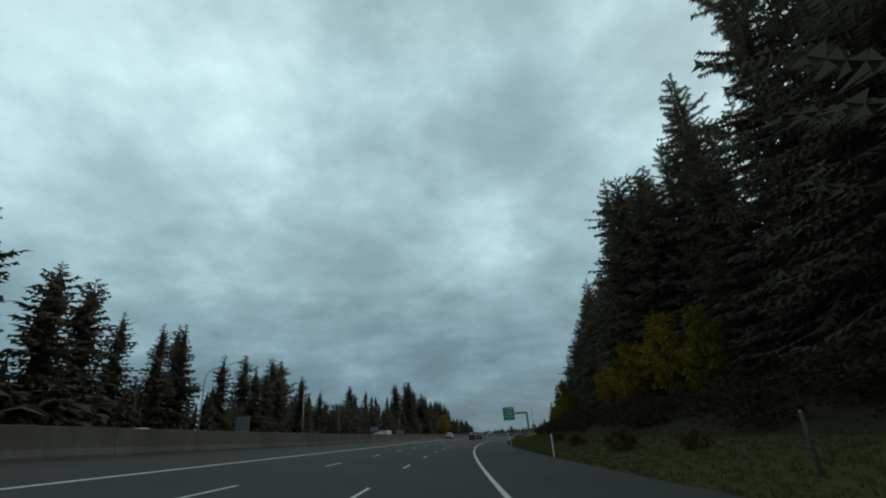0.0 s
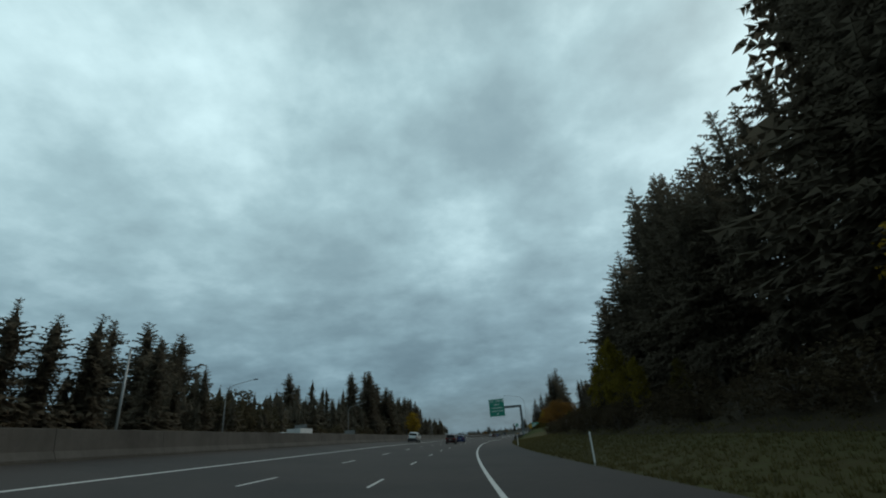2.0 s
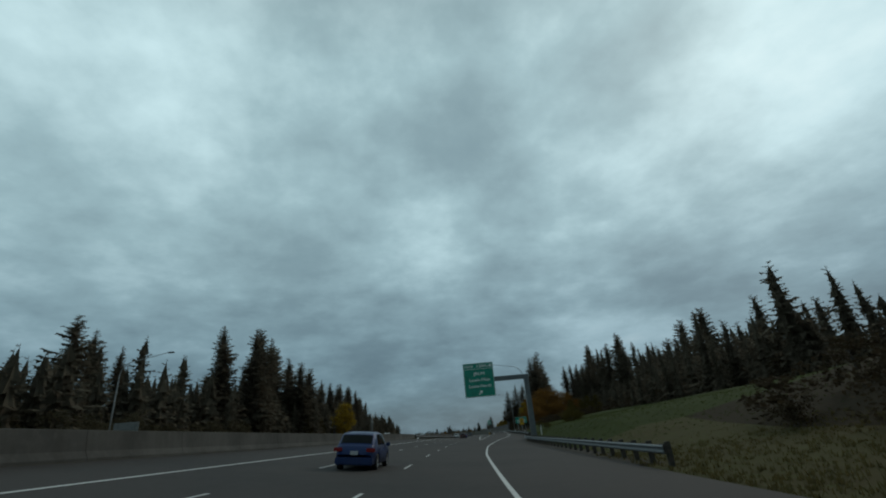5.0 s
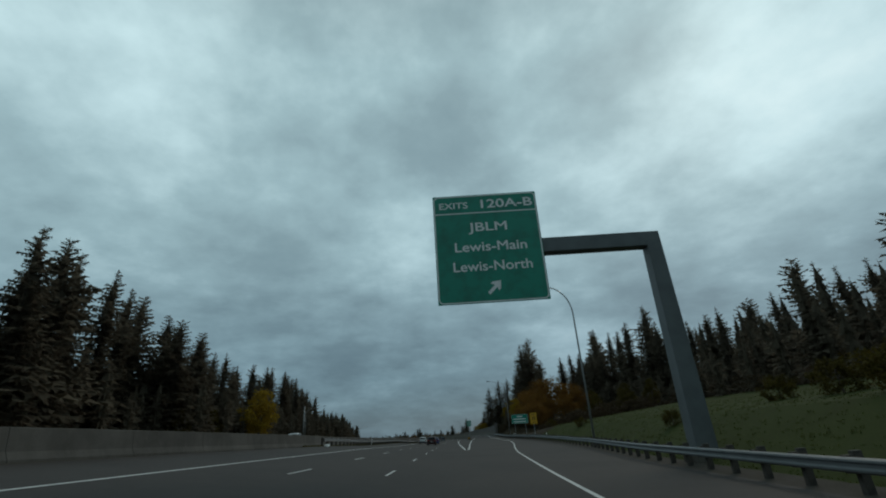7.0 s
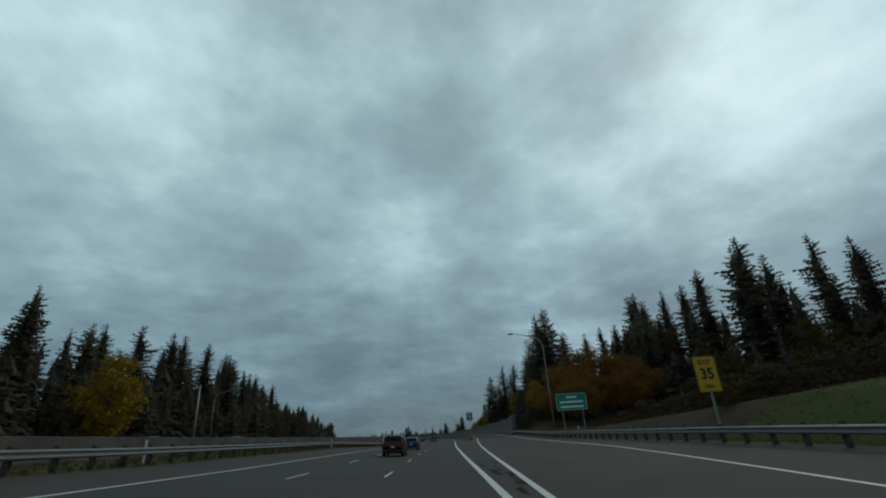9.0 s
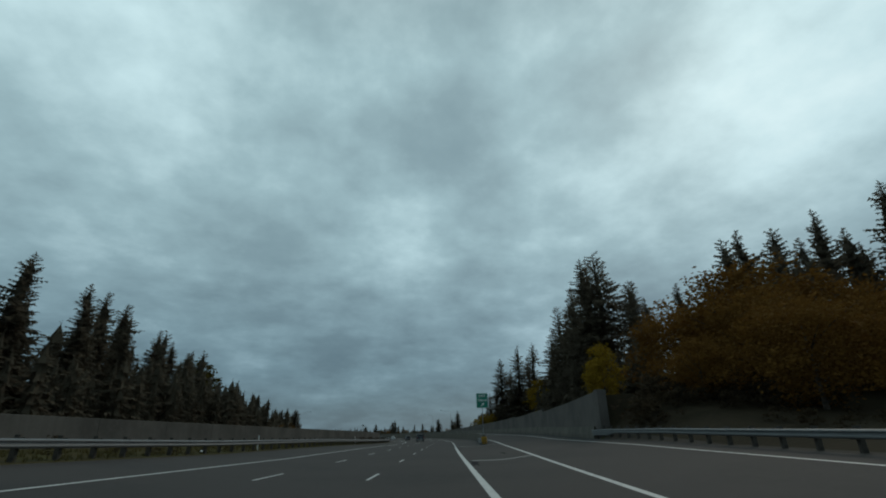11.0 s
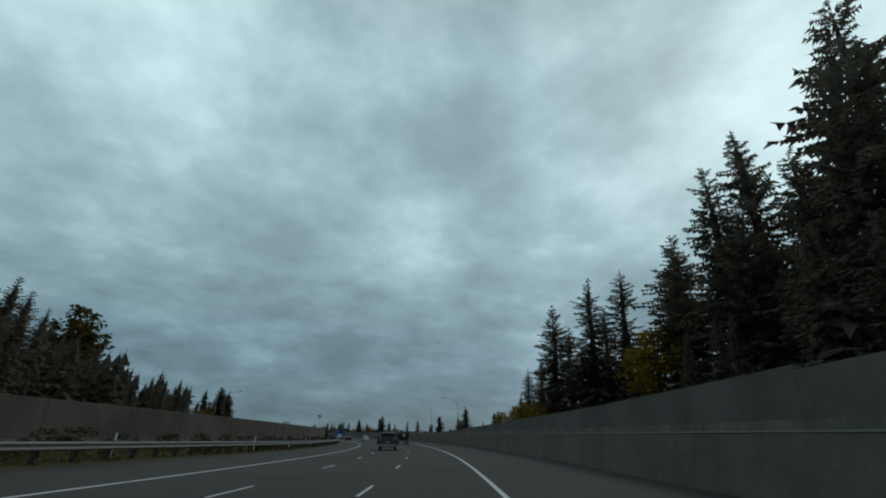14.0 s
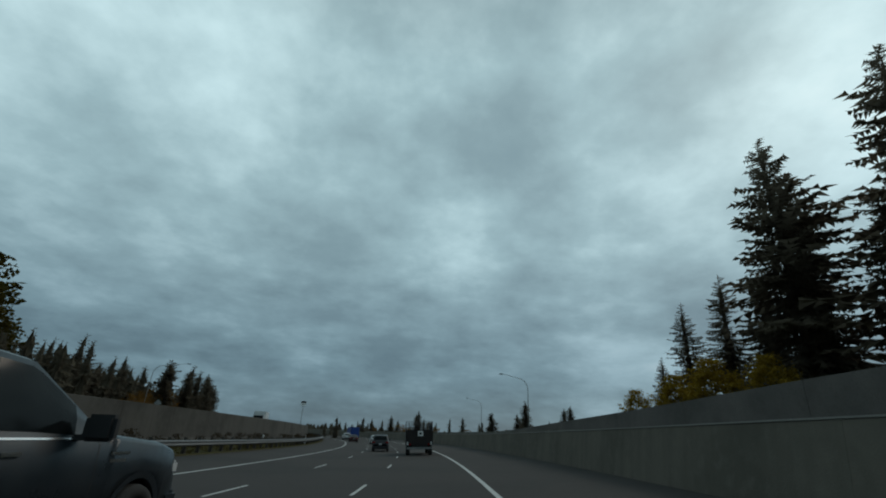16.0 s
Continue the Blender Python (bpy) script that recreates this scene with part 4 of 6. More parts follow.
def make_leafy(name, seed, h, w, mat, n_clump, n_leaf, leaf, label, low=0.2, category="tree"):
    e = new(name)
    V, F = trunk_mesh(h * 0.7, h * 0.014 + 0.03, 0.04, lean=0.02 * h)
    r = random.Random(seed + 1)
    for k in range(9):
        a, z = r.uniform(0, 6.28), h * r.uniform(0.15, 0.55)
        base = len(V)
        tip = Vector((math.cos(a) * w * 0.8, math.sin(a) * w * 0.8, z + h * r.uniform(0.15, 0.35)))
        p0 = Vector((0, 0, z))
        for f, rr in ((0, 0.008), (0.5, 0.005), (1, 0.0015)):
            p = p0.lerp(tip, f) + Vector((0, 0, 0.08 * h * f * (1 - f)))
            for j in range(5):
                b = j * 1.2566
                V.append(p + Vector((rr * h * math.cos(b), rr * h * math.sin(b), rr * h * 0.3)))
        for i in range(2):
            for j in range(5):
                a1, b1 = base + i * 5 + j, base + i * 5 + (j + 1) % 5
                F.append((a1, b1, b1 + 5, a1 + 5))
    mesh_ob("trunk", V, F, M_BARK, e)
    V, F = leafy_mesh(seed, h, w, n_clump, n_leaf, leaf, low)
    mesh_ob("crown", V, F, mat, e)
    return tagged(e, label, category)


USED = set()


def plant(kind, s, u, height, base_h, turn=0.0, wide=1.0, label=""):
    """A tree of that height at s, u."""
    k = height / base_h
    m = Matrix.Translation(P(s, u, -0.1)) @ Matrix.Rotation(turn, 4, "Z")
    if kind.name not in USED:
        USED.add(kind.name)
        ob = kind
        ob.matrix_basis = m
    else:
        ob = copy_thing(kind, m)
    ob.scale = (k * wide, k * wide, k)
    if label:
        ob["label"] = label
    return ob


M_FIR = leaf_material("fir_needles", (0.118, 0.1, 0.073), (0.154, 0.132, 0.098), 0.35, 0.5)
M_YELLOW = leaf_material("yellow_leaves", (0.225, 0.148, 0.018), (0.33, 0.215, 0.028), 0.7, 0.3)
M_GOLD = leaf_material("olive_yellow_leaves", (0.125, 0.1, 0.016), (0.215, 0.165, 0.026), 0.7, 0.3)
M_ORANGE = leaf_material("russet_leaves", (0.145, 0.072, 0.018), (0.21, 0.11, 0.028), 0.7, 0.3)
M_OLIVE = leaf_material("olive_leaves", (0.045, 0.04, 0.012), (0.10, 0.075, 0.016), 0.7, 0.25)
M_HEDGE = leaf_material("dark_hedge_leaves", (0.06, 0.052, 0.032), (0.092, 0.076, 0.045), 0.7, 0.4)
M_BRUSH = leaf_material("bramble_leaves", (0.046, 0.033, 0.021), (0.07, 0.054, 0.031), 0.7, 0.3)
FIR = "tall dark green fir with drooping boughs"
NEAR = [make_conifer(10 + i, 34, 430, 6, FIR, wide=w, bare=b, full=q, core=c * 0.6, spray=0.135, thick=0.68, inner=0.22, gappy=1.4, tiers=30) for i, (w, b, q, c) in enumerate(((0.2, 0.04, 0.72, 0.38), (0.21, 0.06, 0.62, 0.42), (0.205, 0.03, 0.82, 0.36), (0.19, 0.12, 0.56, 0.26)))]
CLOSE = [make_conifer(25 + i, 34, 400, 15, FIR, wide=w, bare=0.03, full=0.68, core=0.06, spray=0.07, thick=0.68, inner=0.1, gappy=1.2, tiers=36) for i, w in enumerate((0.19, 0.205, 0.175))]
MID = [make_conifer(15 + i, 34, 420, 4, "tall dark green fir in the woods beside the freeway", wide=w, bare=0.0, full=q, core=0.36, spray=0.2) for i, (w, q) in enumerate(((0.175, 0.66), (0.2, 0.58), (0.16, 0.7)))]
FAR = [make_conifer(20 + i, 24, 300, 3, "dark green fir in the woods beside the freeway", wide=w, bare=0.0, full=q, core=0.4, spray=0.24) for i, (w, q) in enumerate(((0.195, 0.58), (0.225, 0.5), (0.18, 0.62), (0.21, 0.54)))]
SMALL = [conifer_mesh(30 + i, 14, 50, 2, wide=w, bare=0.0, gappy=0.8, full=0.75, core=0.5, spray=0.36, tiers=8) for i, w in enumerate((0.23, 0.3, 0.26))]
rt = random.Random(5)


def grove(name, places, label, kinds=None, base_h=14):
    """Firs too many to tell apart, joined into one."""
    V, F = [], []
    for s, u, h in places:
        v, f = (kinds or SMALL)[rt.randrange(3)]
        k, t, i0 = h / base_h, rt.uniform(0, 6.28), len(V)
        o = P(s, u, -0.2)
        c, n = math.cos(t) * k, math.sin(t) * k
        V.extend((o.x + c * q.x - n * q.y, o.y + n * q.x + c * q.y, o.z + k * q.z) for q in v)
        F.extend(tuple(i0 + j for j in q) for q in f)
    return tagged(mesh_ob(name, V, F, M_FIR), label, "woods", kind="stuff")


FILL = [conifer_mesh(34 + i, 24, 125, 3, wide=w, bare=0.0, full=q, core=0.48, spray=0.3, tiers=12) for i, (w, q) in enumerate(((0.2, 0.68), (0.235, 0.58), (0.18, 0.72)))]
BACKGROUND = []


def firs(rows_, kinds, base_h, extra=0.0, lift=1.0, broad=1.0):
    for s, u, top in rows_:
        top = top * lift
        u2 = u + rt.uniform(-3, 3) * extra
        k = kinds[rt.randrange(len(kinds))]
        if kinds is NEAR and s < 62:
            k = CLOSE[rt.randrange(3)]
        if kinds is FAR and top - ground_z(s, u2) > 25:
            plant(MID[rt.randrange(3)], s, u2, top - ground_z(s, u2), 34, rt.uniform(0, 6.28), rt.uniform(0.9, 1.15) * broad)
            continue
        plant(k, s, u2, top - ground_z(s, u2), base_h, rt.uniform(0, 6.28), rt.uniform(0.85, 1.15) * broad)


# forest on the slope before the sign bridge
firs(((92.5, 33.2, 50.8), (146.5, 36.5, 45.5), (139.8, 40, 44.5), (130, 42.6, 44), (33, 36, 41), (43, 34, 46), (54, 38, 40), (63, 34, 40), (70, 30, 36), (77, 34, 42), (84, 38, 45), (93, 36, 48.8), (100, 33, 35.2), (106, 31, 33.2), (112, 38, 38.6), (120, 34, 34.5), (128, 36, 37.2), (133, 34, 37.9), (139, 33, 36.5), (146, 38, 38), (153, 34, 33), (160, 28, 23.3), (166, 36, 31), (172, 32, 27.7), (180, 36, 26), (20, 34, 42), (8, 36, 40), (26, 30, 36), (88, 30, 34), (117, 29, 29.6), (48, 30, 33), (51, 30, 42.1), (61, 31, 38.4), (128, 33, 37), (141, 34, 39), (150, 32, 33.5), (38, 30, 46), (28, 28, 48), (20, 28, 46), (34, 33, 52), (12, 29, 46), (114, 32, 30.9), (158, 33, 33.2), (70, 32, 39.7), (79, 33, 43.8), (74, 29, 40.5), (66, 29, 36.8), (64, 37, 51.5), (133, 40, 40.7), (145, 41, 47.2)), NEAR, 34, 0, 1.0, 0.96)
firs(((167.6, 31.5, 29), (171, 35, 27), (163, 38, 36), (157, 36, 34)), NEAR, 34, 0, 1.0, 1.3)
BACKGROUND += [(14 + i * 5.3 + rt.uniform(-2, 2), rt.uniform(42, 62), rt.uniform(17, 27)) for i in range(32)]
BACKGROUND += [(186 + i * 6.5, rt.uniform(36, 52), rt.uniform(12, 18)) for i in range(9)]
# woods behind the opposite roadway
firs(((162.8, -77.7, 31), (168.5, -90, 34), (193, -91, 35.5), (176, -84, 30), (184, -86, 31), (30, -54, 28.6), (38, -56, 31.2), (46, -52, 26.1), (52, -56, 29.9), (59, -52, 25.2), (64, -52, 24.4), (71, -52, 21.8), (80, -52, 22.2), (85, -52, 23.2), (88, -54, 24), (101, -52, 20.4), (112, -52, 19.6), (118, -52, 19.3), (125, -52, 21.1), (136, -52, 20), (144, -52, 15.4), (150, -52, 17.4)), FAR, 24, 0.4, 1.08, 1.1)
firs(((241, -81, 29), (251, -84, 28.6), (262, -86, 26.8), (268, -62, 30.8), (276, -59, 31.5), (283, -61, 32.7), (292, -64, 33.8), (302, -66, 34.1), (312, -68, 33.7), (320, -70, 34.3), (328, -70, 32), (335, -71, 30.8), (344, -71, 27.9), (353, -71, 27.4), (369, -71, 25.7), (374, -73, 26.8), (384, -71, 28.6), (397, -71, 29.4), (404, -73, 30.3), (414, -71, 29.8), (428, -71, 28.6), (447, -73, 26.4), (449, -82, 32.7), (460, -82, 32.2), (480, -82, 29.1), (491, -82, 27.6), (503, -82, 25.8), (518, -86, 28.5), (322, -63, 29), (331, -62, 28), (338, -65, 27.5), (345, -63, 25.5), (545, -94, 31), (560, -96, 32.5), (575, -98, 32), (590, -97, 30), (602, -99, 28)), FAR, 24, 0.4, 1.08, 1.1)
BACKGROUND += [(250 + i * 5.2 + rt.uniform(-2, 2), rt.uniform(-92, -76), rt.uniform(22, 31)) for i in range(52)]
# woods behind the grassy hill and the retaining wall
firs(((301, 68, 27), (312, 70, 24), (322, 72, 25), (332, 70, 25.7), (339, 70, 25.5), (349, 70, 26), (358, 70, 30), (370, 70, 30.5), (377, 70, 37), (384, 72, 37), (396, 70, 35.6), (404, 68, 34), (419, 70, 36.5), (424, 66, 35), (441, 70, 42), (448, 72, 43), (290, 66, 22), (280, 62, 20), (271, 60, 24)), FAR, 24, 0.3, 1.12)
firs(((468, 60, 39), (452, 60, 37.6), (443, 62, 36.4), (437, 60, 33), (432, 62, 32), (425, 58, 31), (418, 60, 33), (410, 58, 31), (404, 60, 30)), FAR, 24)
BACKGROUND += [(256 + i * 5 + rt.uniform(-2, 2), rt.uniform(62, 84), rt.uniform(19, 25) + i * 0.25) for i in range(46)]
firs(((447.3, 37.5, 44), (451, 35.3, 44), (466, 43, 50), (485.8, 45.5, 48.5), (487, 40.4, 41.7), (458, 38, 34), (463, 36, 36), (474, 41, 35), (480, 38, 31), (470, 37, 31), (440, 42, 34), (434, 40, 32), (494, 48, 38), (520, 58, 48)), NEAR, 34, 0, 1.0, 1.06)
firs(((512.7, 39.6, 34.8), (518.4, 35.6, 34.8), (527, 30.8, 30.5), (530, 36, 27), (523, 41, 30), (505, 46, 32), (499, 42, 34.5), (537, 32, 20.5), (542, 30.5, 18.5), (548, 31, 13), (533, 33, 19), (521, 34, 22), (514, 44, 22)), NEAR, 34, 0, 1.0, 1.25)
BACKGROUND += [(430 + i * 5 + rt.uniform(-2, 2), rt.uniform(36, 50), rt.uniform(14, 24)) for i in range(11)]
BACKGROUND += [(428 + i * 4.4 + rt.uniform(-2, 2), rt.uniform(27, 33), rt.uniform(13, 19)) for i in range(14)]
BACKGROUND += [(206 + i * 5.4 + rt.uniform(-2, 2), rt.uniform(44, 58), rt.uniform(13, 21)) for i in range(18)]
BACKGROUND += [(535 + i * 7 + rt.uniform(-3, 3), rt.uniform(-84, -66), rt.uniform(15, 20)) for i in range(26)]
firs(((505, -66, 18.6), (514, -67, 17.8), (523, -68, 16.2), (532, -70, 16.7), (541, -70, 15.3), (550, -73, 15), (560, -72, 13.3), (569, -76, 15), (580, -74, 14.8), (591, -78, 14.7), (602, -72, 13.9), (612, -70, 13.6), (620, -74, 14), (630, -70, 14.6), (641, -72, 15), (652, -70, 14.2), (664, -72, 16.2)), FAR, 24, 0.3, 1.0, 1.1)
firs(((612, -50, 15), (624, -48, 14), (640, -48, 15.5), (648, -51, 17.5), (656, -47, 15), (668, -48, 16), (680, -49, 18), (690, -46, 14), (702, -47, 16), (716, -46, 14.5), (730, -46, 13)), FAR, 24, 0, 1.0, 1.2)
firs(((655, 84, 16.5), (662, 87, 16), (671, 75, 18.7), (676, 62, 13), (700, 40, 13), (712, 45, 12), (725, 38, 11), (655, 60, 12)), FAR, 24, 0, 1.0, 1.35)

grove("undergrowth", [(155 + i * 7 + rt.uniform(-3, 3), rt.uniform(-98, -74), rt.uniform(13, 19)) for i in range(12)]
    + [(150 + i * 1.9, rt.uniform(-72, -56), rt.uniform(11, 17)) for i in range(64)]
    + [(258 + i * 3, rt.uniform(-84, -70), rt.uniform(15, 21)) for i in range(60)]
    + [(20 + i * 4.5 + rt.uniform(-2, 2), rt.uniform(-62, -55), rt.uniform(9, 14)) for i in range(34)]
    + [(16 + i * 2.2, rt.uniform(-58, -50), rt.uniform(7, 11.5)) for i in range(80)]
    + [(258 + i * 2.2, rt.uniform(-76, -58), rt.uniform(9, 16)) for i in range(130)]
    + [(258 + i * 3.4, rt.uniform(56, 66), rt.uniform(9, 14)) for i in range(60)]
    + [(196 + i * 2.4, rt.uniform(42, 56), rt.uniform(7, 11)) for i in range(46)]
    + [(262 + i * 7 + rt.uniform(-2, 2), rt.uniform(-70, -60), rt.uniform(9, 14)) for i in range(36)]
    + [(540 + i * 6 + rt.uniform(-3, 3), rt.uniform(-74, -54), rt.uniform(7, 14)) for i in range(34)]
    + [(430 + i * 3, rt.uniform(-84, -66), rt.uniform(11, 18)) for i in range(50)]
    + [(262 + i * 4, rt.uniform(66, 80), rt.uniform(12, 18)) for i in range(44)]
    + [(550 + i * 3, rt.uniform(-92, -60), rt.uniform(9, 13)) for i in range(70)]
    + [(640 + i * 4, rt.uniform(-10, 90), rt.uniform(4, 8)) for i in range(50)], "dense dark undergrowth of small firs below the woods")

grove("woods", [(a, b, c - ground_z(a, b)) for a, b, c in BACKGROUND], "dense dark fir woods behind the nearer trees", FILL, 24)

# the broad-leaved edge of the woods behind the opposite roadway
HEDGE = [leafy_mesh(60 + i, 10, 4.2, 34, 18, 0.3, 0.0) for i in range(3)]


def hedge():
    V, F = [], []
    for i in range(64):
        s = 158 + i * 1.75
        h = lerp_at(s, (158, 172, 200, 270), (13.5, 12.5, 6.5, 6.0)) * rt.uniform(0.75, 1.1)
        v, f = HEDGE[i % 3]
        k, a, i0, o = h / 10, rt.uniform(0, 6.28), len(V), P(s, rt.uniform(-63, -53), -0.2)
        c, n = math.cos(a) * max(k, 0.8), math.sin(a) * max(k, 0.8)
        V.extend((o.x + c * q.x - n * q.y, o.y + n * q.x + c * q.y, o.z + k * q.z) for q in v)
        F.extend(tuple(i0 + j for j in q) for q in f)
    return tagged(mesh_ob("hedge", V, F, M_HEDGE), "dark grey-green broadleaf thicket at the edge of the woods", "woods", kind="stuff")


hedge()

# a dead trunk among the firs
snag = new("dead_tree")
snag.matrix_basis = Matrix.Translation(P(107, -54, -0.2))
tube("trunk", [(0, 0, -0.3), (0.05, 0.1, 6), (-0.1, 0.05, 12), (0.1, 0, 17)], [0.2, 0.16, 0.1, 0.03], M_BARK, snag, 8)
tube("branch", [(0, 0.05, 9), (0.9, 0.2, 10.4)], [0.05, 0.015], M_BARK, snag, 6)
tube("branch", [(0, 0.05, 12.5), (-0.7, -0.3, 13.6)], [0.04, 0.012], M_BARK, snag, 6)
tagged(snag, "bare dead grey trunk standing among the firs", "tree")

# broad-leaved trees in autumn colour
YEL = [make_leafy("broadleaf_tree", 40, 12, 4.2, M_YELLOW, 135, 31, 0.225, "yellow autumn maple at the edge of the woods", 0.1), make_leafy("broadleaf_tree", 41, 12, 3.4, M_OLIVE, 105, 31, 0.225, "dull olive and brown tree below the firs", 0.08), make_leafy("broadleaf_tree", 45, 12, 3.6, M_GOLD, 120, 31, 0.225, "dull yellow-green autumn tree below the firs", 0.05)]
ORA = make_leafy("broadleaf_tree", 42, 14, 6.5, M_ORANGE, 270, 42, 0.18, "broad russet autumn tree behind the ramp", 0.05)

ORA_FAR = make_leafy("broadleaf_tree", 43, 14, 6.5, M_ORANGE, 42, 32, 0.34, "low russet autumn tree behind the far roadway", 0.0)


def leafy(kind, s, u, top, base_h, wide=1.0, label=""):
    return plant(kind, s, u, top - ground_z(s, u), base_h, rt.uniform(0, 6.28), wide, label)


for s, u, top, k, w in ((83, 23.5, 13.2, 0, 1.15), (79, 25, 11.5, 0, 1.0), (70, 23.4, 14.6, 0, 1.25), (61.4, 25, 16.6, 0, 1.1), (45, 21.5, 12.6, 2, 1.1), (112, 22.5, 8.5, 1, 1), (125, 22.5, 11, 2, 1.0), (137, 23, 16.5, 2, 1.2), (147, 23, 10, 1, 1.0), (312, 40, 12, 1, 1.3), (320, 37, 11, 1, 1.3), (328, 41, 13, 1, 1.3), (336, 36, 11, 1, 1.3), (345, 38, 13, 1, 1.3), (131, 22, 10, 2, 1.1), (143, 22, 13, 2, 1.1)):
    leafy(YEL[k], s, u, 1.4 + (top - 1.4) * 0.84, 12, w * (0.66 if k == 2 else 0.72))
leafy(YEL[0], 356.5, -56, 18.3, 12, 0.9)
leafy(YEL[0], 361, -59, 14, 12, 1.0)
for s, u, top, w in ((393, 35, 20.3, 1.45), (388, 43, 17, 1.3), (384, 30.5, 15, 1.15), (401, 30, 17.5, 1.0), (375, 27, 11.5, 1.25), (380, 38, 13, 1.25), (382, 22.5, 9.5, 1.2)):
    leafy(ORA, s, u, top, 14, w)
for s, u, top, w in ((418, 26, 15.5, 0.85), (425, 27, 14, 0.8), (480, 24, 6.5, 0.8), (502, 38, 19.8, 1.2), (531, 24.7, 9.6, 1.35), (537, 25, 9.0, 1.3), (526, 26, 9.2, 1.2), (543, 24, 8.0, 1.2), (474, 24, 5.5, 0.8)):
    leafy(YEL[0], s, u, top, 12, w)
for s, u, top in ((619, -97, 38.5), (612, -95, 33), (598, -88, 22), (618, -86, 21), (627, -97, 31), (336, -60, 12), (322, -60, 11)):
    leafy(YEL[1], s, u, top, 12, 1.1, "half-bare dark broadleaf tree behind the far roadway")
for i in range(12):
    leafy(ORA_FAR, 600 + i * 7, -52 + rt.uniform(-3, 3), rt.uniform(6.5, 11), 14, 1.1, "low russet autumn tree behind the far roadway")
for i in range(14):
    leafy(ORA_FAR, 640 + i * 9, rt.uniform(24, 60), rt.uniform(4, 7), 14, 1.2, "low russet autumn tree far beyond the ramp")

# brambles and shrubs
SHRUB = [make_leafy("shrub", 52, 3, 2.2, M_BRUSH, 30, 36, 0.1, "dark brown bramble thicket below the trees", 0.0, "shrub"), make_leafy("shrub", 51, 2, 1.5, M_OLIVE, 46, 60, 0.07, "low olive broom shrub in the grass", -0.12, "shrub")]
BRAMBLE = leafy_mesh(50, 3, 2.2, 15, 17, 0.16, 0.0)
THICKET = ([], [])


def bramble(s, u, height, turn, wide):
    """One more clump of the low thicket, joined to the rest."""
    V, F = THICKET
    k, o, i0 = height / 3, P(s, u, -0.1), len(V)
    c, n = math.cos(turn) * k * wide, math.sin(turn) * k * wide
    V.extend((o.x + c * q.x - n * q.y, o.y + n * q.x + c * q.y, o.z + k * q.z) for q in BRAMBLE[0])
    F.extend(tuple(i0 + m for m in q) for q in BRAMBLE[1])


for i in range(78):
    s = 14 + i * 2.15
    plant(SHRUB[0], s, rt.uniform(16.2, 23), rt.uniform(1.7, 3.4), 3, rt.uniform(0, 6), rt.uniform(0.9, 1.4))
for i in range(20):
    bramble(190 + i * 9, rt.uniform(40, 50), rt.uniform(2, 3.5), rt.uniform(0, 6), 1.2)
for s, u, h in ((30, 12, 1.0), (37, 10.5, 1.4), (52, 11, 1.1), (68, 12, 1.3), (230, 16, 1.6), (234, 17, 2.2), (240, 19, 1.8), (250, 15, 1.2), (246, 20, 1.6), (285, 18, 1.3), (310, 19, 1.5)):
    plant(SHRUB[1], s, u, h, 2, rt.uniform(0, 6))
for i in range(95):
    s = 300 + i * 3.2 + rt.uniform(-2, 2)
    k = rt.uniform(0.15, 0.6)
    bramble(s, pave_left(s) + (median_u(s) - pave_left(s)) * k, rt.uniform(0.4, 0.8), rt.uniform(0, 6), 1.3)
for i in range(130):
    s = 432 + i * 1.35 + rt.uniform(-1, 1)
    k = rt.uniform(0.45, 0.85)
    bramble(s, pave_left(s) + (median_u(s) - pave_left(s)) * k, rt.uniform(0.5, 1.0), rt.uniform(0, 6), 1.3)
for i in range(100):
    bramble(rt.uniform(14, 182), rt.uniform(16.0, 28), rt.uniform(0.9, 2.4), rt.uniform(0, 6), 1.5)
for i in range(110):
    bramble(rt.uniform(306, 345), 23 + 22 * rt.random() ** 1.3, rt.uniform(1.2, 2.8), rt.uniform(0, 6), 1.5)
for i in range(45):
    bramble(rt.uniform(325, 372), rt.uniform(20, 30), rt.uniform(0.5, 1.1), rt.uniform(0, 6), 1.7)
for i in range(50):
    bramble(rt.uniform(376, 386), rt.uniform(15.6, 30), rt.uniform(0.9, 2.0), rt.uniform(0, 6), 1.5)
for i in range(40):
    bramble(26 + i * 5, rt.uniform(-50, -46), rt.uniform(2, 4), rt.uniform(0, 6), 1.3)

tagged(mesh_ob("bramble_thicket", *THICKET, M_BRUSH), "low dark brown bramble thickets below the trees", "shrubs", kind="stuff")


def grass(name, spots, mat, label, seed):
    """Tufts of grass: spots gives count, stretch along, place aside and height."""
    r = random.Random(seed)
    V, F = [], []
    for count, s0, s1, place, h0, h1 in spots:
        for i in range(count):
            s = r.uniform(s0, s1)
            p = P(s, place(s, r.random()), -0.03)
            h = r.uniform(h0, h1)
            for k in range(5):
                a = r.uniform(0, 6.28)
                d = Vector((math.cos(a), math.sin(a), 0))
                o = d.cross(Vector((0, 0, 1))) * 0.03
                b = p + d * r.uniform(0, 0.2)
                i0 = len(V)
                V.extend((b - o, b + o, b + d * h * r.uniform(0.1, 0.6) + Vector((0, 0, h * r.uniform(0.6, 1.1)))))
                F.append((i0, i0 + 1, i0 + 2))
    return tagged(mesh_ob(name, V, F, mat), label, "grass", kind="stuff")


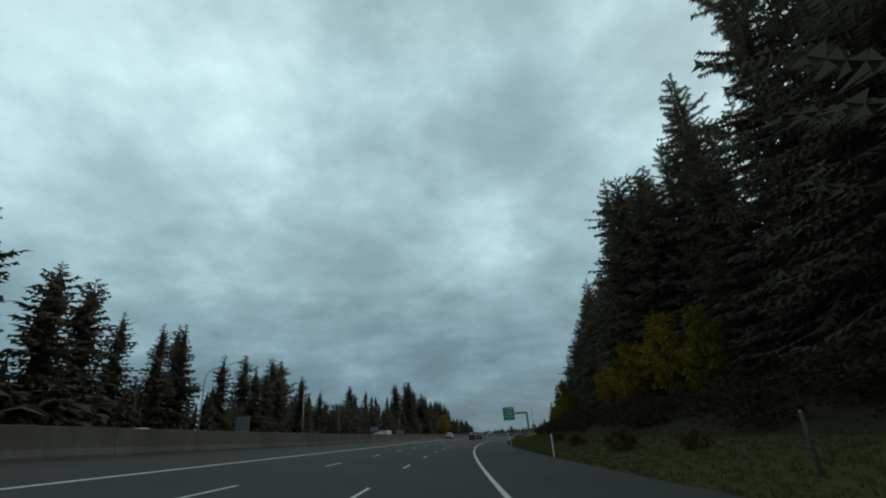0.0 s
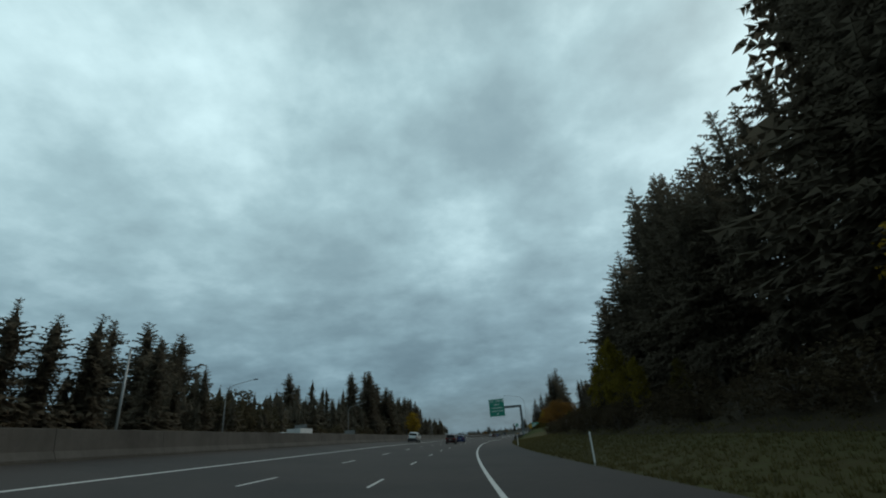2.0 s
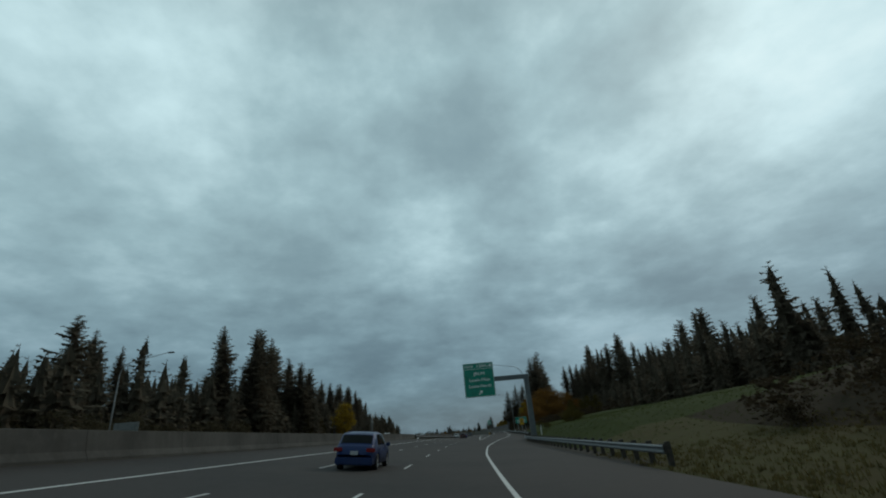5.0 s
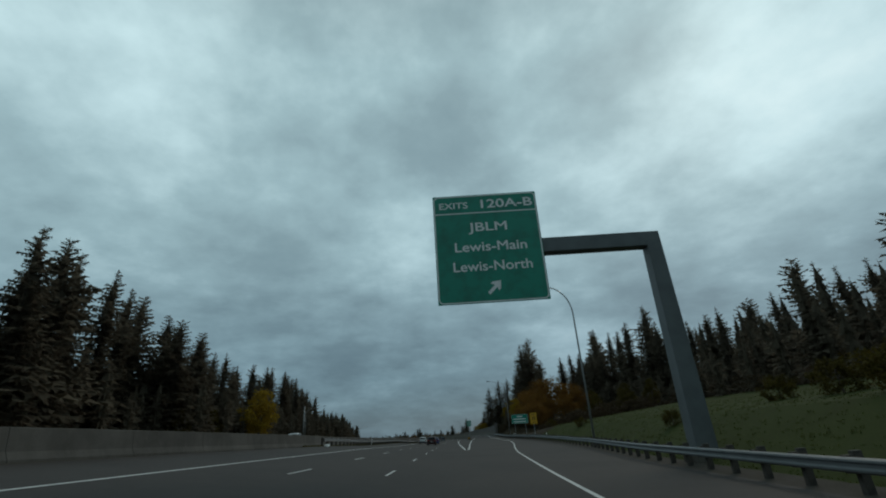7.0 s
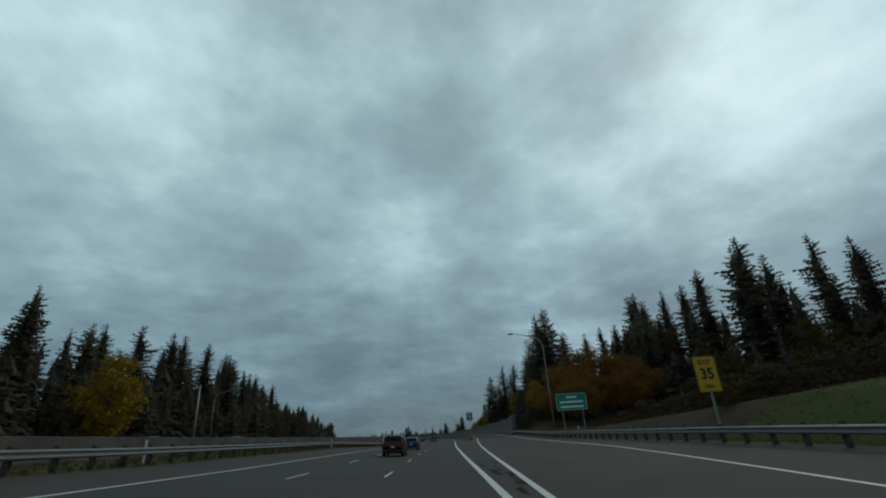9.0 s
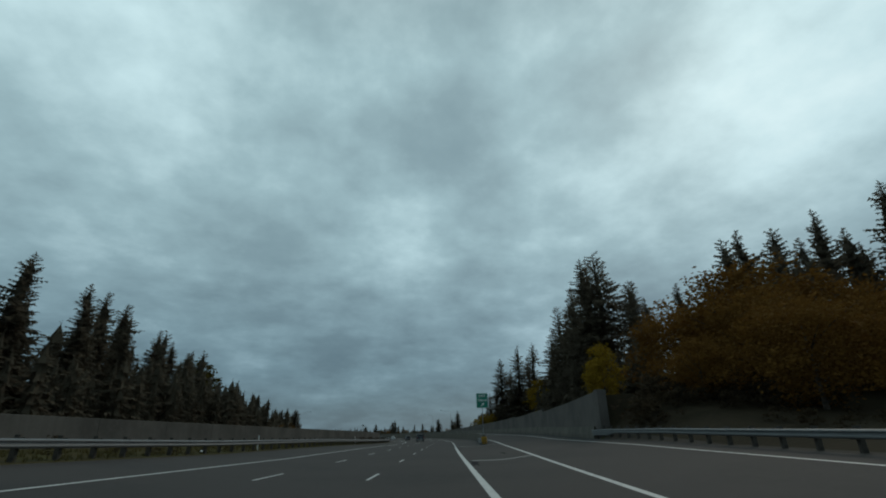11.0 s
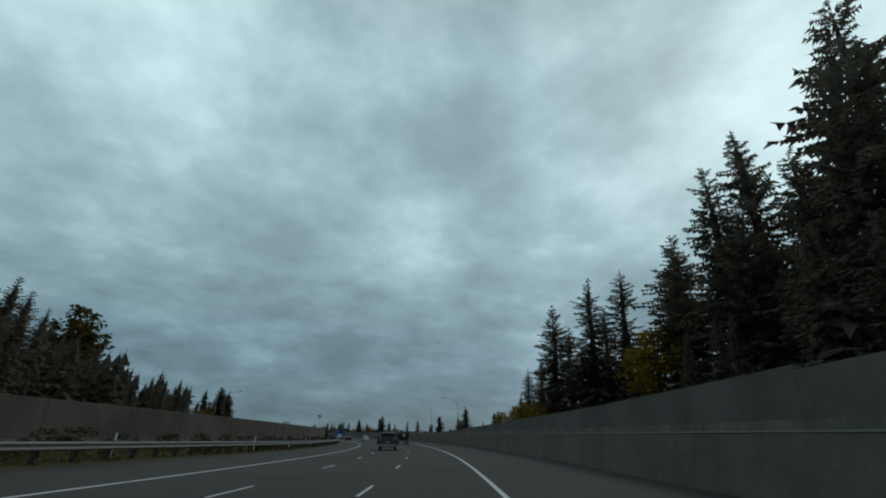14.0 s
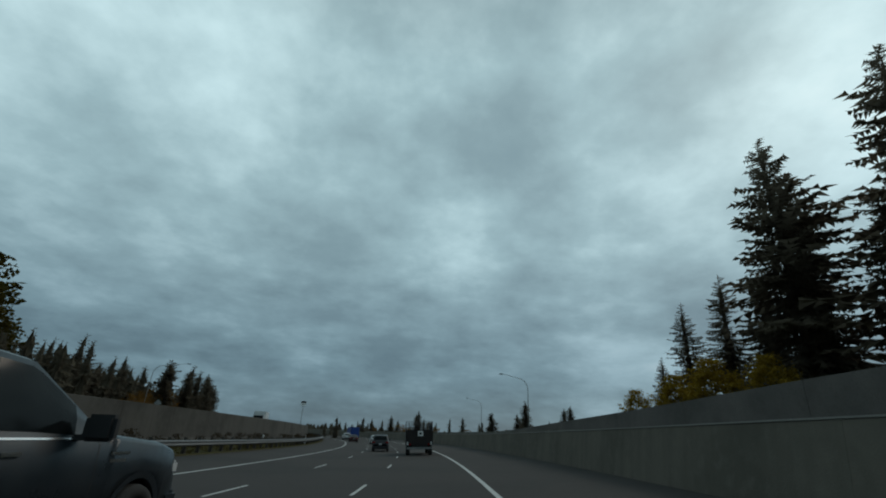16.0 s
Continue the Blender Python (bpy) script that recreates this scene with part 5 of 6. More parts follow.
M_GRASS = leaf_material("rough_grass_blades", (0.08, 0.074, 0.031), (0.122, 0.1, 0.042), 0.8, 0.4)
M_LAWN = leaf_material("green_grass_blades", (0.066, 0.084, 0.03), (0.09, 0.1, 0.038), 0.8, 0.4)
grass("verge_grass", ((15000, 6, 182, lambda s, q: pave_u(s) + 0.2 + 10.8 * q ** 1.2, 0.06, 0.22), (7000, 262, 600, lambda s, q: pave_left(s) - 0.4 + (median_u(s) - pave_left(s) + 0.6) * q, 0.08, 0.24)), M_GRASS, "rough dull green and straw-coloured roadside grass", 9)
grass("hill_grass", ((9000, 178, 306, lambda s, q: pave_u(s) + 1.3 + 20 * q ** 1.6, 0.04, 0.12),), M_LAWN, "short green grass on the slope behind the guardrail", 10)

# one more fir that closes the edge of the left woods
plant(MID[0], 273, -66, 30, 34, 1.0, 1.1)


# ------------------------------------------------------------ vehicles
def paint(name, base, metal=0.0, rough=0.35):
    m = bpy.data.materials.new(name)
    nt = tree_of(m)
    tc = nt.nodes.new("ShaderNodeTexCoord")
    f = noise_of(nt, tc.outputs["Object"], 2.2, 6, 0.65)
    c = mix(nt, node(nt, "ShaderNodeMapRange", Value=f, **{"From Min": 0.42, "From Max": 0.68, "To Min": 0.0, "To Max": 0.4}).outputs[0], (*base, 1), tuple(0.6 * b + 0.02 for b in base) + (1,))
    r = node(nt, "ShaderNodeMapRange", Value=f, **{"From Min": 0.35, "From Max": 0.7, "To Min": rough, "To Max": rough + 0.25}).outputs[0]
    b = node(nt, "ShaderNodeBsdfPrincipled", **{"Base Color": c, "Roughness": r, "Metallic": metal, "Coat Weight": 0.15, "Coat Roughness": 0.12, "Specular IOR Level": 0.35})
    o = nt.nodes.new("ShaderNodeOutputMaterial")
    nt.links.new(b.outputs[0], o.inputs[0])
    return m


M_GLASS = material("tinted_car_glass", (0.008, 0.01, 0.011), 0.08, spots=((2, (0.014, 0.016, 0.017), 0.5, 0.45, 0.65),), spec=0.14)
M_TYRE = material("tyre_rubber", (0.018, 0.018, 0.018), 0.85, spots=((8, (0.04, 0.038, 0.035), 0.5, 0.5, 0.7),), bump=0.2)
M_RIM = material("alloy_rim", (0.5, 0.51, 0.52), 0.35, 0.9, spots=((5, (0.3, 0.3, 0.3), 0.5, 0.5, 0.7),))
M_TRIM = material("dark_plastic_trim", (0.022, 0.024, 0.027), 0.6, spots=((4, (0.04, 0.04, 0.042), 0.5, 0.5, 0.7),))
M_CHROME = material("chrome_trim", (0.6, 0.61, 0.62), 0.2, 1.0)
M_TAIL = material("tail_lens", (0.25, 0.012, 0.012), 0.25)
M_LENS = material("clear_lens", (0.6, 0.62, 0.63), 0.15)
M_LAMP_ON = bpy.data.materials.new("lit_headlight")
_nt = tree_of(M_LAMP_ON)
_em = node(_nt, "ShaderNodeEmission", Color=(1, 0.97, 0.9, 1), Strength=4.0)
_nt.links.new(_em.outputs[0], _nt.nodes.new("ShaderNodeOutputMaterial").inputs[0])
M_PLATE = material("number_plate", (0.45, 0.46, 0.47), 0.5)

_lathe = {}


def wheel(parent, x, y, r, w):
    """A tyre with a five-spoked rim."""
    key = (r, w)
    if key not in _lathe:
        n, prof = 28, ((0.62 * r, -w * 0.42), (0.8 * r, -w / 2), (0.95 * r, -w * 0.46), (r, -w * 0.3), (r, w * 0.3), (0.95 * r, w * 0.46), (0.8 * r, w / 2), (0.62 * r, w * 0.42))
        V, F = [], []
        for i in range(n):
            a = i * 6.2832 / n
            V += [(xx, rr * math.cos(a), rr * math.sin(a)) for rr, xx in prof]
        k = len(prof)
        for i in range(n):
            for j in range(k):
                F.append((i * k + j, i * k + (j + 1) % k, (i + 1) % n * k + (j + 1) % k, (i + 1) % n * k + j))
        ty = bpy.data.meshes.new("tyre")
        ty.from_pydata(V, [], F)
        ty.materials.append(M_TYRE)
        ty.shade_smooth()
        bm = bmesh.new()
        for sgn in (-1, 1):
            ring = [[bm.verts.new((sgn * xx, rr * math.cos(i * 6.2832 / n), rr * math.sin(i * 6.2832 / n))) for i in range(n)] for rr, xx in ((0.63 * r, w * 0.44), (0.56 * r, w * 0.40), (0.54 * r, w * 0.2))]
            for a, b in zip(ring, ring[1:]):
                for i in range(n):
                    bm.faces.new((a[i], a[(i + 1) % n], b[(i + 1) % n], b[i]))
            for q in range(5):
                m = Matrix.Rotation(q * 6.2832 / 5, 4, "X") @ Matrix.Translation((sgn * w * 0.36, 0, r * 0.3)) @ Matrix.Diagonal((w * 0.12, r * 0.16, r * 0.56, 1))
                bmesh.ops.create_cube(bm, size=1, matrix=m)
            bmesh.ops.create_cone(bm, cap_ends=True, segments=14, radius1=r * 0.14, radius2=r * 0.1, depth=w * 0.2, matrix=Matrix.Translation((sgn * w * 0.38, 0, 0)) @ Matrix.Rotation(radians(90), 4, "Y"))
            bmesh.ops.create_cone(bm, cap_ends=True, segments=20, radius1=r * 0.54, radius2=r * 0.54, depth=0.02, matrix=Matrix.Translation((sgn * w * 0.1, 0, 0)) @ Matrix.Rotation(radians(90), 4, "Y"))
        bmesh.ops.recalc_face_normals(bm, faces=list(bm.faces))
        ri = bpy.data.meshes.new("rim")
        bm.to_mesh(ri)
        bm.free()
        ri.materials.append(M_RIM)
        _lathe[key] = (ty, ri)
    ty, ri = _lathe[key]
    e = new("wheel", ty)
    e.parent = parent
    e.matrix_basis = Matrix.Translation((x, y, r))
    o = new("rim", ri)
    o.parent = e
    return e


SHAPES = {
    # length, width, wheel radius, wheel places, belt, sill, roof profile (y, z), side glass (y spans), rear glass, windscreen
    "suv": (4.65, 1.84, 0.36, (-1.38, 1.36), 1.06, 0.3, ((-2.325, 0.72), (-2.29, 0.98), (-2.2, 1.1), (-1.95, 1.5), (-1.86, 1.6), (-1.2, 1.67), (-0.3, 1.69), (0.35, 1.63), (1.2, 1.13), (1.35, 1.09), (1.95, 1.0), (2.2, 0.9), (2.3, 0.74), (2.325, 0.6)), ((-1.55, -0.75), (-0.68, 0.1), (0.17, 0.75)), (-2.17, -1.93), (0.45, 1.12)),
    "hatch": (4.3, 1.76, 0.32, (-1.3, 1.3), 0.93, 0.24, ((-2.15, 0.62), (-2.1, 0.92), (-1.98, 1.02), (-1.6, 1.4), (-1.3, 1.47), (-0.4, 1.52), (0.2, 1.47), (1.05, 1.0), (1.2, 0.96), (1.8, 0.86), (2.1, 0.7), (2.15, 0.5)), ((-1.25, -0.45), (-0.38, 0.5)), (-1.95, -1.63), (0.3, 0.98)),
    "sedan": (4.8, 1.82, 0.33, (-1.4, 1.4), 0.93, 0.23, ((-2.4, 0.6), (-2.35, 0.98), (-1.75, 1.05), (-1.0, 1.4), (-0.4, 1.46), (0.3, 1.42), (1.15, 0.98), (1.3, 0.94), (2.0, 0.84), (2.35, 0.68), (2.4, 0.5)), ((-1.0, -0.35), (-0.28, 0.55)), (-1.68, -1.08), (0.4, 1.08)),
    "pickup": (5.9, 2.04, 0.41, (-1.75, 1.95), 1.28, 0.42, ((-2.95, 0.75), (-2.93, 1.3), (-2.8, 1.33), (-1.2, 1.33), (-1.1, 1.36), (-0.98, 1.84), (-0.85, 1.95), (-0.2, 2.0), (0.35, 1.95), (1.25, 1.39), (1.4, 1.34), (2.4, 1.26), (2.75, 1.18), (2.9, 1.0), (2.95, 0.7)), ((-0.8, -0.12), (-0.02, 0.85)), (-1.07, -0.99), (0.55, 1.18)),
}


def vehicle(name, style, mat, m, label, category="car", cladding=None, rails=False, lamps_on=False):
    L, W, wr, axles, belt, sill, roof, glass, rear_g, front_g = SHAPES[style]
    hw = W / 2
    ry, rz = [p[0] for p in roof], [p[1] for p in roof]
    e = new(name)
    e.matrix_basis = m
    arch = wr * 1.2

    def low(y):
        z = sill
        for a in axles:
            d = abs(y - a)
            if d < arch:
                z = max(z, wr + math.sqrt(arch * arch - d * d) * 0.98)
        return z

    def section(y, full=False):
        zt = lerp_at(y, ry, rz)
        zb = min(low(y) if not full else sill, zt - 0.12)
        w = hw * (1 - 0.13 * (abs(y) / (L / 2)) ** 7) * (1 - 0.03 * (abs(y) / (L / 2)) ** 2)
        bl = belt
        if zt > bl + 0.06:
            wt = w * 0.93 - (zt - bl) * 0.22
            zm = max(zb + 0.02, sill + (bl - sill) * 0.62)
            pts = [(0, zb), (w * 0.9, zb), (w * 0.985, zb + 0.01), (w, zm), (w * 0.985, max(zm + 0.02, bl - 0.06)), (w * 0.94, bl + 0.01), ((w * 0.94 + wt) / 2 + 0.012, (bl + zt) / 2), (wt, zt - 0.05), (wt * 0.86, zt - 0.012), (0, zt)]
        else:
            zm = max(zb + 0.02, sill + (min(bl, zt) - sill) * 0.62)
            zm = min(zm, zt - 0.1)
            pts = [(0, zb), (w * 0.9, zb), (w * 0.985, min(zb + 0.01, zm - 0.005)), (w, zm), (w * 0.985, zt - 0.075), (w * 0.95, zt - 0.035), (w * 0.86, zt - 0.012), (w * 0.7, zt - 0.004), (w * 0.4, zt), (0, zt)]
        return pts

    ys = sorted(set([round(-L / 2 + L * i / 72, 3) for i in range(73)] + [round(y, 3) for y in ry]))
    V, F = [], []
    k = 18
    for y in ys:
        p = section(y)
        V += [(x, y, z) for x, z in p] + [(-x, y, z) for x, z in p[8:0:-1]]
    for i in range(len(ys) - 1):
        for j in range(k):
            a, b = i * k + j, i * k + (j + 1) % k
            F.append((a, b, b + k, a + k))
    F.append(tuple(range(k)))
    F.append(tuple(range((len(ys) - 1) * k, len(ys) * k))[::-1])
    me = bpy.data.meshes.new("body")
    me.from_pydata(V, [], F)
    me.materials.append(mat)
    me.shade_smooth()
    body = new("body", me)
    body.parent = e

    def skin(nm, y0, y1, ids, off, mt, parent, label_="", side=0, n=8):
        """A patch that lies on the body: rows along y, columns over the section's points."""
        VV, FF = [], []
        for i in range(n + 1):
            y = y0 + (y1 - y0) * i / n
            p = section(y, nm == "cladding")
            for q in ids:
                x, z = p[q] if isinstance(q, int) else (p[int(q)][0] + (p[int(q) + 1][0] - p[int(q)][0]) * (q % 1), p[int(q)][1] + (p[int(q) + 1][1] - p[int(q)][1]) * (q % 1))
                VV.append(((x + off) * side if side else x, y, z if side else z))
        c = len(ids)
        for i in range(n):
            for j in range(c - 1):
                FF.append((i * c + j, i * c + j + 1, (i + 1) * c + j + 1, (i + 1) * c + j))
        return mesh_ob(nm, VV, FF, mt, parent, label_, smooth=True)

    def across(nm, y0, y1, inset, off, mt, n=6):
        """Glass that spans the car from side to side on a sloping part of its profile."""
        VV, FF = [], []
        sl = 1 if y0 > 0 else -1
        for i in range(n + 1):
            y = y0 + (y1 - y0) * i / n
            p = section(y)
            row = [(p[7][0] * inset, p[7][1] + 0.015), (p[8][0] * inset, p[8][1]), (0, p[9][1]), (-p[8][0] * inset, p[8][1]), (-p[7][0] * inset, p[7][1] + 0.015)]
            VV += [(x, y + sl * off, z + off) for x, z in row]
        for i in range(n):
            for j in range(4):
                FF.append((i * 5 + j, i * 5 + j + 1, (i + 1) * 5 + j + 1, (i + 1) * 5 + j))
        return mesh_ob(nm, VV, FF, mt, e, smooth=True)

    for y0, y1 in glass:
        for sd in (-1, 1):
            skin("side_window", y0, y1, (5.15, 6, 6.85), 0.006, M_GLASS, e, side=sd)
    for sd in (-1, 1):
        skin("belt_trim", glass[0][0] - 0.05, glass[-1][1] + 0.1, (4.75, 5.0), 0.012, M_CHROME if style == "pickup" else M_TRIM, e, side=sd, n=10)
        for y in [g[0] - 0.035 for g in glass[1:]] + [glass[-1][1] + 0.32]:
            skin("door_seam", y - 0.006, y + 0.006, (2.6, 3, 4, 4.9), 0.003, M_TRIM, e, side=sd, n=1)
        for y0, _ in glass:
            bm = bmesh.new()
            yy = y0 + 0.18
            x, z = section(yy)[4]
            box(bm, -0.02, 0.03, yy - 0.1, yy + 0.1, z - 0.07, z - 0.035, 0.01)
            h = part("door_handle", bm, M_CHROME if style == "pickup" else mat, e)
            h.matrix_basis = Matrix.Translation((sd * x, 0, 0))
        bm = bmesh.new()
        yy = glass[-1][1] + 0.02
        x, z = section(yy)[5]
        big = 1.5 if style == "pickup" else 1.0
        box(bm, 0.06, 0.06 + 0.2 * big, yy - 0.05, yy + 0.07, z - 0.03, z - 0.03 + 0.16 * big, 0.035)
        box(bm, -0.02, 0.1, yy - 0.02, yy + 0.03, z - 0.02, z + 0.03)
        mi = part("mirror", bm, M_TRIM if style == "pickup" else mat, e)
        mi.matrix_basis = Matrix.Translation((x, 0, 0)) if sd > 0 else Matrix.Translation((-x, 0, 0)) @ Matrix.Diagonal((-1, 1, 1, 1))
    across("rear_window", rear_g[0], rear_g[1], 0.92, 0.008, M_GLASS)
    across("windscreen", front_g[0], front_g[1], 0.94, 0.008, M_GLASS)
    for y in axles:
        for sd in (-1, 1):
            wheel(e, sd * (hw - 0.13), y, wr, 0.235 if style != "pickup" else 0.28)
    # underbody
    bm = bmesh.new()
    box(bm, -hw * 0.78, hw * 0.78, -L / 2 + 0.25, L / 2 - 0.25, sill * 0.75, sill + 0.35)
    part("underbody", bm, M_TRIM, e)
    bm = bmesh.new()
    box(bm, -hw * 0.9, hw * 0.9, -L / 2 - 0.06, -L / 2 + 0.25, sill - 0.02, sill + 0.27, 0.04)
    part("rear_bumper", bm, M_CHROME if style == "pickup" else (cladding or mat), e)
    bm = bmesh.new()
    box(bm, -hw * 0.9, hw * 0.9, L / 2 - 0.25, L / 2 + 0.05, sill - 0.02, sill + 0.25, 0.04)
    part("front_bumper", bm, cladding or mat, e)
    bm = bmesh.new()
    box(bm, -hw * 0.55, hw * 0.55, L / 2 - 0.08, L / 2 + 0.012, sill + 0.27, sill + 0.45, 0.02)
    part("grille", bm, M_TRIM, e)
    bm = bmesh.new()
    box(bm, -0.16, 0.16, -L / 2 - 0.075, -L / 2 - 0.03, sill + 0.36, sill + 0.51, 0.005)
    part("number_plate", bm, M_PLATE, e, "plain pale plate")
    for sd in (-1, 1):
        bm = bmesh.new()
        if style == "pickup":
            box(bm, sd * hw * 0.9 - 0.09, sd * hw * 0.9 + 0.09, -L / 2 - 0.02, -L / 2 + 0.12, 0.85, 1.25, 0.02)
        else:
            box(bm, sd * hw * 0.78 - 0.2, sd * hw * 0.78 + 0.16, -L / 2 - 0.012, -L / 2 + 0.16, belt - 0.22, belt - 0.06, 0.03)
        part("tail_light", bm, M_TAIL, e, "red tail light")
        bm = bmesh.new()
        zf = lerp_at(L / 2 - 0.1, ry, rz)
        box(bm, sd * hw * 0.72 - 0.18, sd * hw * 0.72 + 0.16, L / 2 - 0.2, L / 2 - 0.02, zf - 0.2, zf - 0.04, 0.03)
        part("headlight", bm, M_LAMP_ON if lamps_on else M_LENS, e, "lit white headlight" if lamps_on else "clear headlight")
        if rails:
            tube("roof_rail", [(sd * 0.58, -1.5, 1.66), (sd * 0.6, -1.3, 1.72), (sd * 0.6, 0.0, 1.74), (sd * 0.58, 0.25, 1.69)], [0.02] * 4, M_TRIM, e, 6)
        if cladding:
            skin("cladding", -L / 2 + 0.3, axles[0] - arch - 0.01, (1, 2, 2.45), 0.008, cladding, e, side=sd)
            skin("cladding", axles[0] + arch + 0.01, axles[1] - arch - 0.01, (1, 2, 2.4), 0.008, cladding, e, side=sd)
        for a in axles:
            VV, FF = [], []
            for i in range(17):
                t = radians(8 + 164 * i / 16)
                for rr, dx in ((arch * 0.97, 0.0), (arch * 1.12, 0.012)):
                    y, z = a + rr * math.cos(t), wr + rr * math.sin(t) * 0.98
                    w = hw * (1 - 0.13 * (abs(y) / (L / 2)) ** 7) * (1 - 0.03 * (abs(y) / (L / 2)) ** 2)
                    VV.append((sd * (w + 0.004 + dx), y, z))
            for i in range(16):
                FF.append((2 * i, 2 * i + 1, 2 * i + 3, 2 * i + 2))
            mesh_ob("wheel_arch", VV, FF, cladding or mat, e)
    if style == "pickup":
        bm = bmesh.new()
        box(bm, -hw * 0.8, hw * 0.8, -2.82, -1.22, 1.3, 1.345, 0.01)
        part("bed_cover", bm, M_TRIM, e, "dark bed cover")
        for sd in (-1, 1):
            bm = bmesh.new()
            box(bm, sd * hw * 0.97 - 0.07, sd * hw * 0.97 + 0.07, -0.85, 1.15, 0.36, 0.42, 0.015)
            part("step_bar", bm, M_CHROME, e)
            for q in range(2):
                bm = bmesh.new()
                box(bm, -0.004, 0.004, 1.36, 1.36 + 0.3 - 0.04 * q, 1.13 - 0.07 * q, 1.16 - 0.07 * q)
                b_ = part("badge_bar", bm, M_CHROME, e, "plain chrome badge bar")
                b_.matrix_basis = Matrix.Translation((sd * (section(1.5)[3][0] - 0.004), 0, 0))
    return tagged(e, label, category)


M_WHITECAR = paint("white_car_paint", (0.55, 0.57, 0.57))
M_REDCAR = paint("dark_red_car_paint", (0.042, 0.011, 0.010), 0.2)
M_BLUECAR = paint("blue_car_paint", (0.015, 0.035, 0.12), 0.2)
M_GREYCAR = paint("dark_grey_car_paint", (0.035, 0.036, 0.04), 0.4)
M_SILVER = paint("blue_grey_car_paint", (0.022, 0.031, 0.04), 0.25, 0.25)
M_BLUETRUCK = paint("blue_truck_paint", (0.02, 0.06, 0.25))
M_DARKTRUCK = paint("brown_black_truck_paint", (0.02, 0.015, 0.014))

vehicle("suv", "suv", M_WHITECAR, on_road(151.5, -10.85), "white SUV with dark lower cladding in the fast lane", cladding=M_TRIM, rails=True)
vehicle("suv", "suv", M_REDCAR, on_road(320.5, -4.4), "dark red SUV with tinted windows in the middle lane", rails=True)
vehicle("hatchback", "hatch", M_BLUECAR, on_road(341, -4.4), "small blue hatchback in the middle lane")
vehicle("suv", "suv", M_REDCAR, on_road(154.5, -4.4), "dark red SUV with tinted windows behind the white SUV", rails=True)
vehicle("hatchback", "hatch", M_BLUECAR, on_road(176, -4.4), "small blue hatchback ahead of a dark red SUV")
vehicle("suv", "suv", M_WHITECAR, on_road(346, -7.9), "white SUV with dark lower cladding behind other traffic", cladding=M_TRIM, rails=True)
vehicle("suv", "suv", M_GREYCAR, on_road(547, -4.35), "dark grey SUV in the middle lane")
vehicle("hatchback", "hatch", M_WHITECAR, on_road(586, -4.2), "small white hatchback in the middle lane")
vehicle("sedan", "sedan", M_REDCAR, on_road(600, -7.7), "dark red sedan in the fast lane")
vehicle("suv", "suv", M_WHITECAR, on_road(618, -8.0), "white SUV far ahead in the fast lane", cladding=M_TRIM)
vehicle("pickup_truck", "pickup", M_SILVER, on_road(495.0, -4.9) @ Matrix.Scale(1.08, 4), "dark blue-grey crew cab pickup truck with chrome trim", "pickup truck")
# traffic of the opposite roadway
vehicle("van", "suv", M_WHITECAR, along(43, -26, 0.03, 180) @ Matrix.Diagonal((1, 1.1, 1.15, 1)), "white van behind the median barrier", "van")
vehicle("pickup_truck", "pickup", M_WHITECAR, along(131, -27, 0.03, 180), "white pickup truck towing a box trailer", "pickup truck")
vehicle("pickup_truck", "pickup", M_WHITECAR, along(297, -26, 0.03, 180), "white pickup truck on the opposite roadway", "pickup truck")
vehicle("sedan", "sedan", M_GREYCAR, along(322, -27, 0.03, 180), "grey sedan behind the median barrier")
vehicle("sedan", "sedan", M_SILVER, along(340, -27, 0.03, 180), "silver sedan behind the median barrier", lamps_on=True)
vehicle("suv", "suv", M_GREYCAR, along(72, -29, 0.03, 180), "grey SUV behind the median barrier")
vehicle("sedan", "sedan", M_WHITECAR, along(555, -27, 0.03, 180), "white sedan on the opposite roadway", lamps_on=True)
vehicle("suv", "suv", M_WHITECAR, along(590, -28, 0.03, 180), "white SUV on the opposite roadway", lamps_on=True)


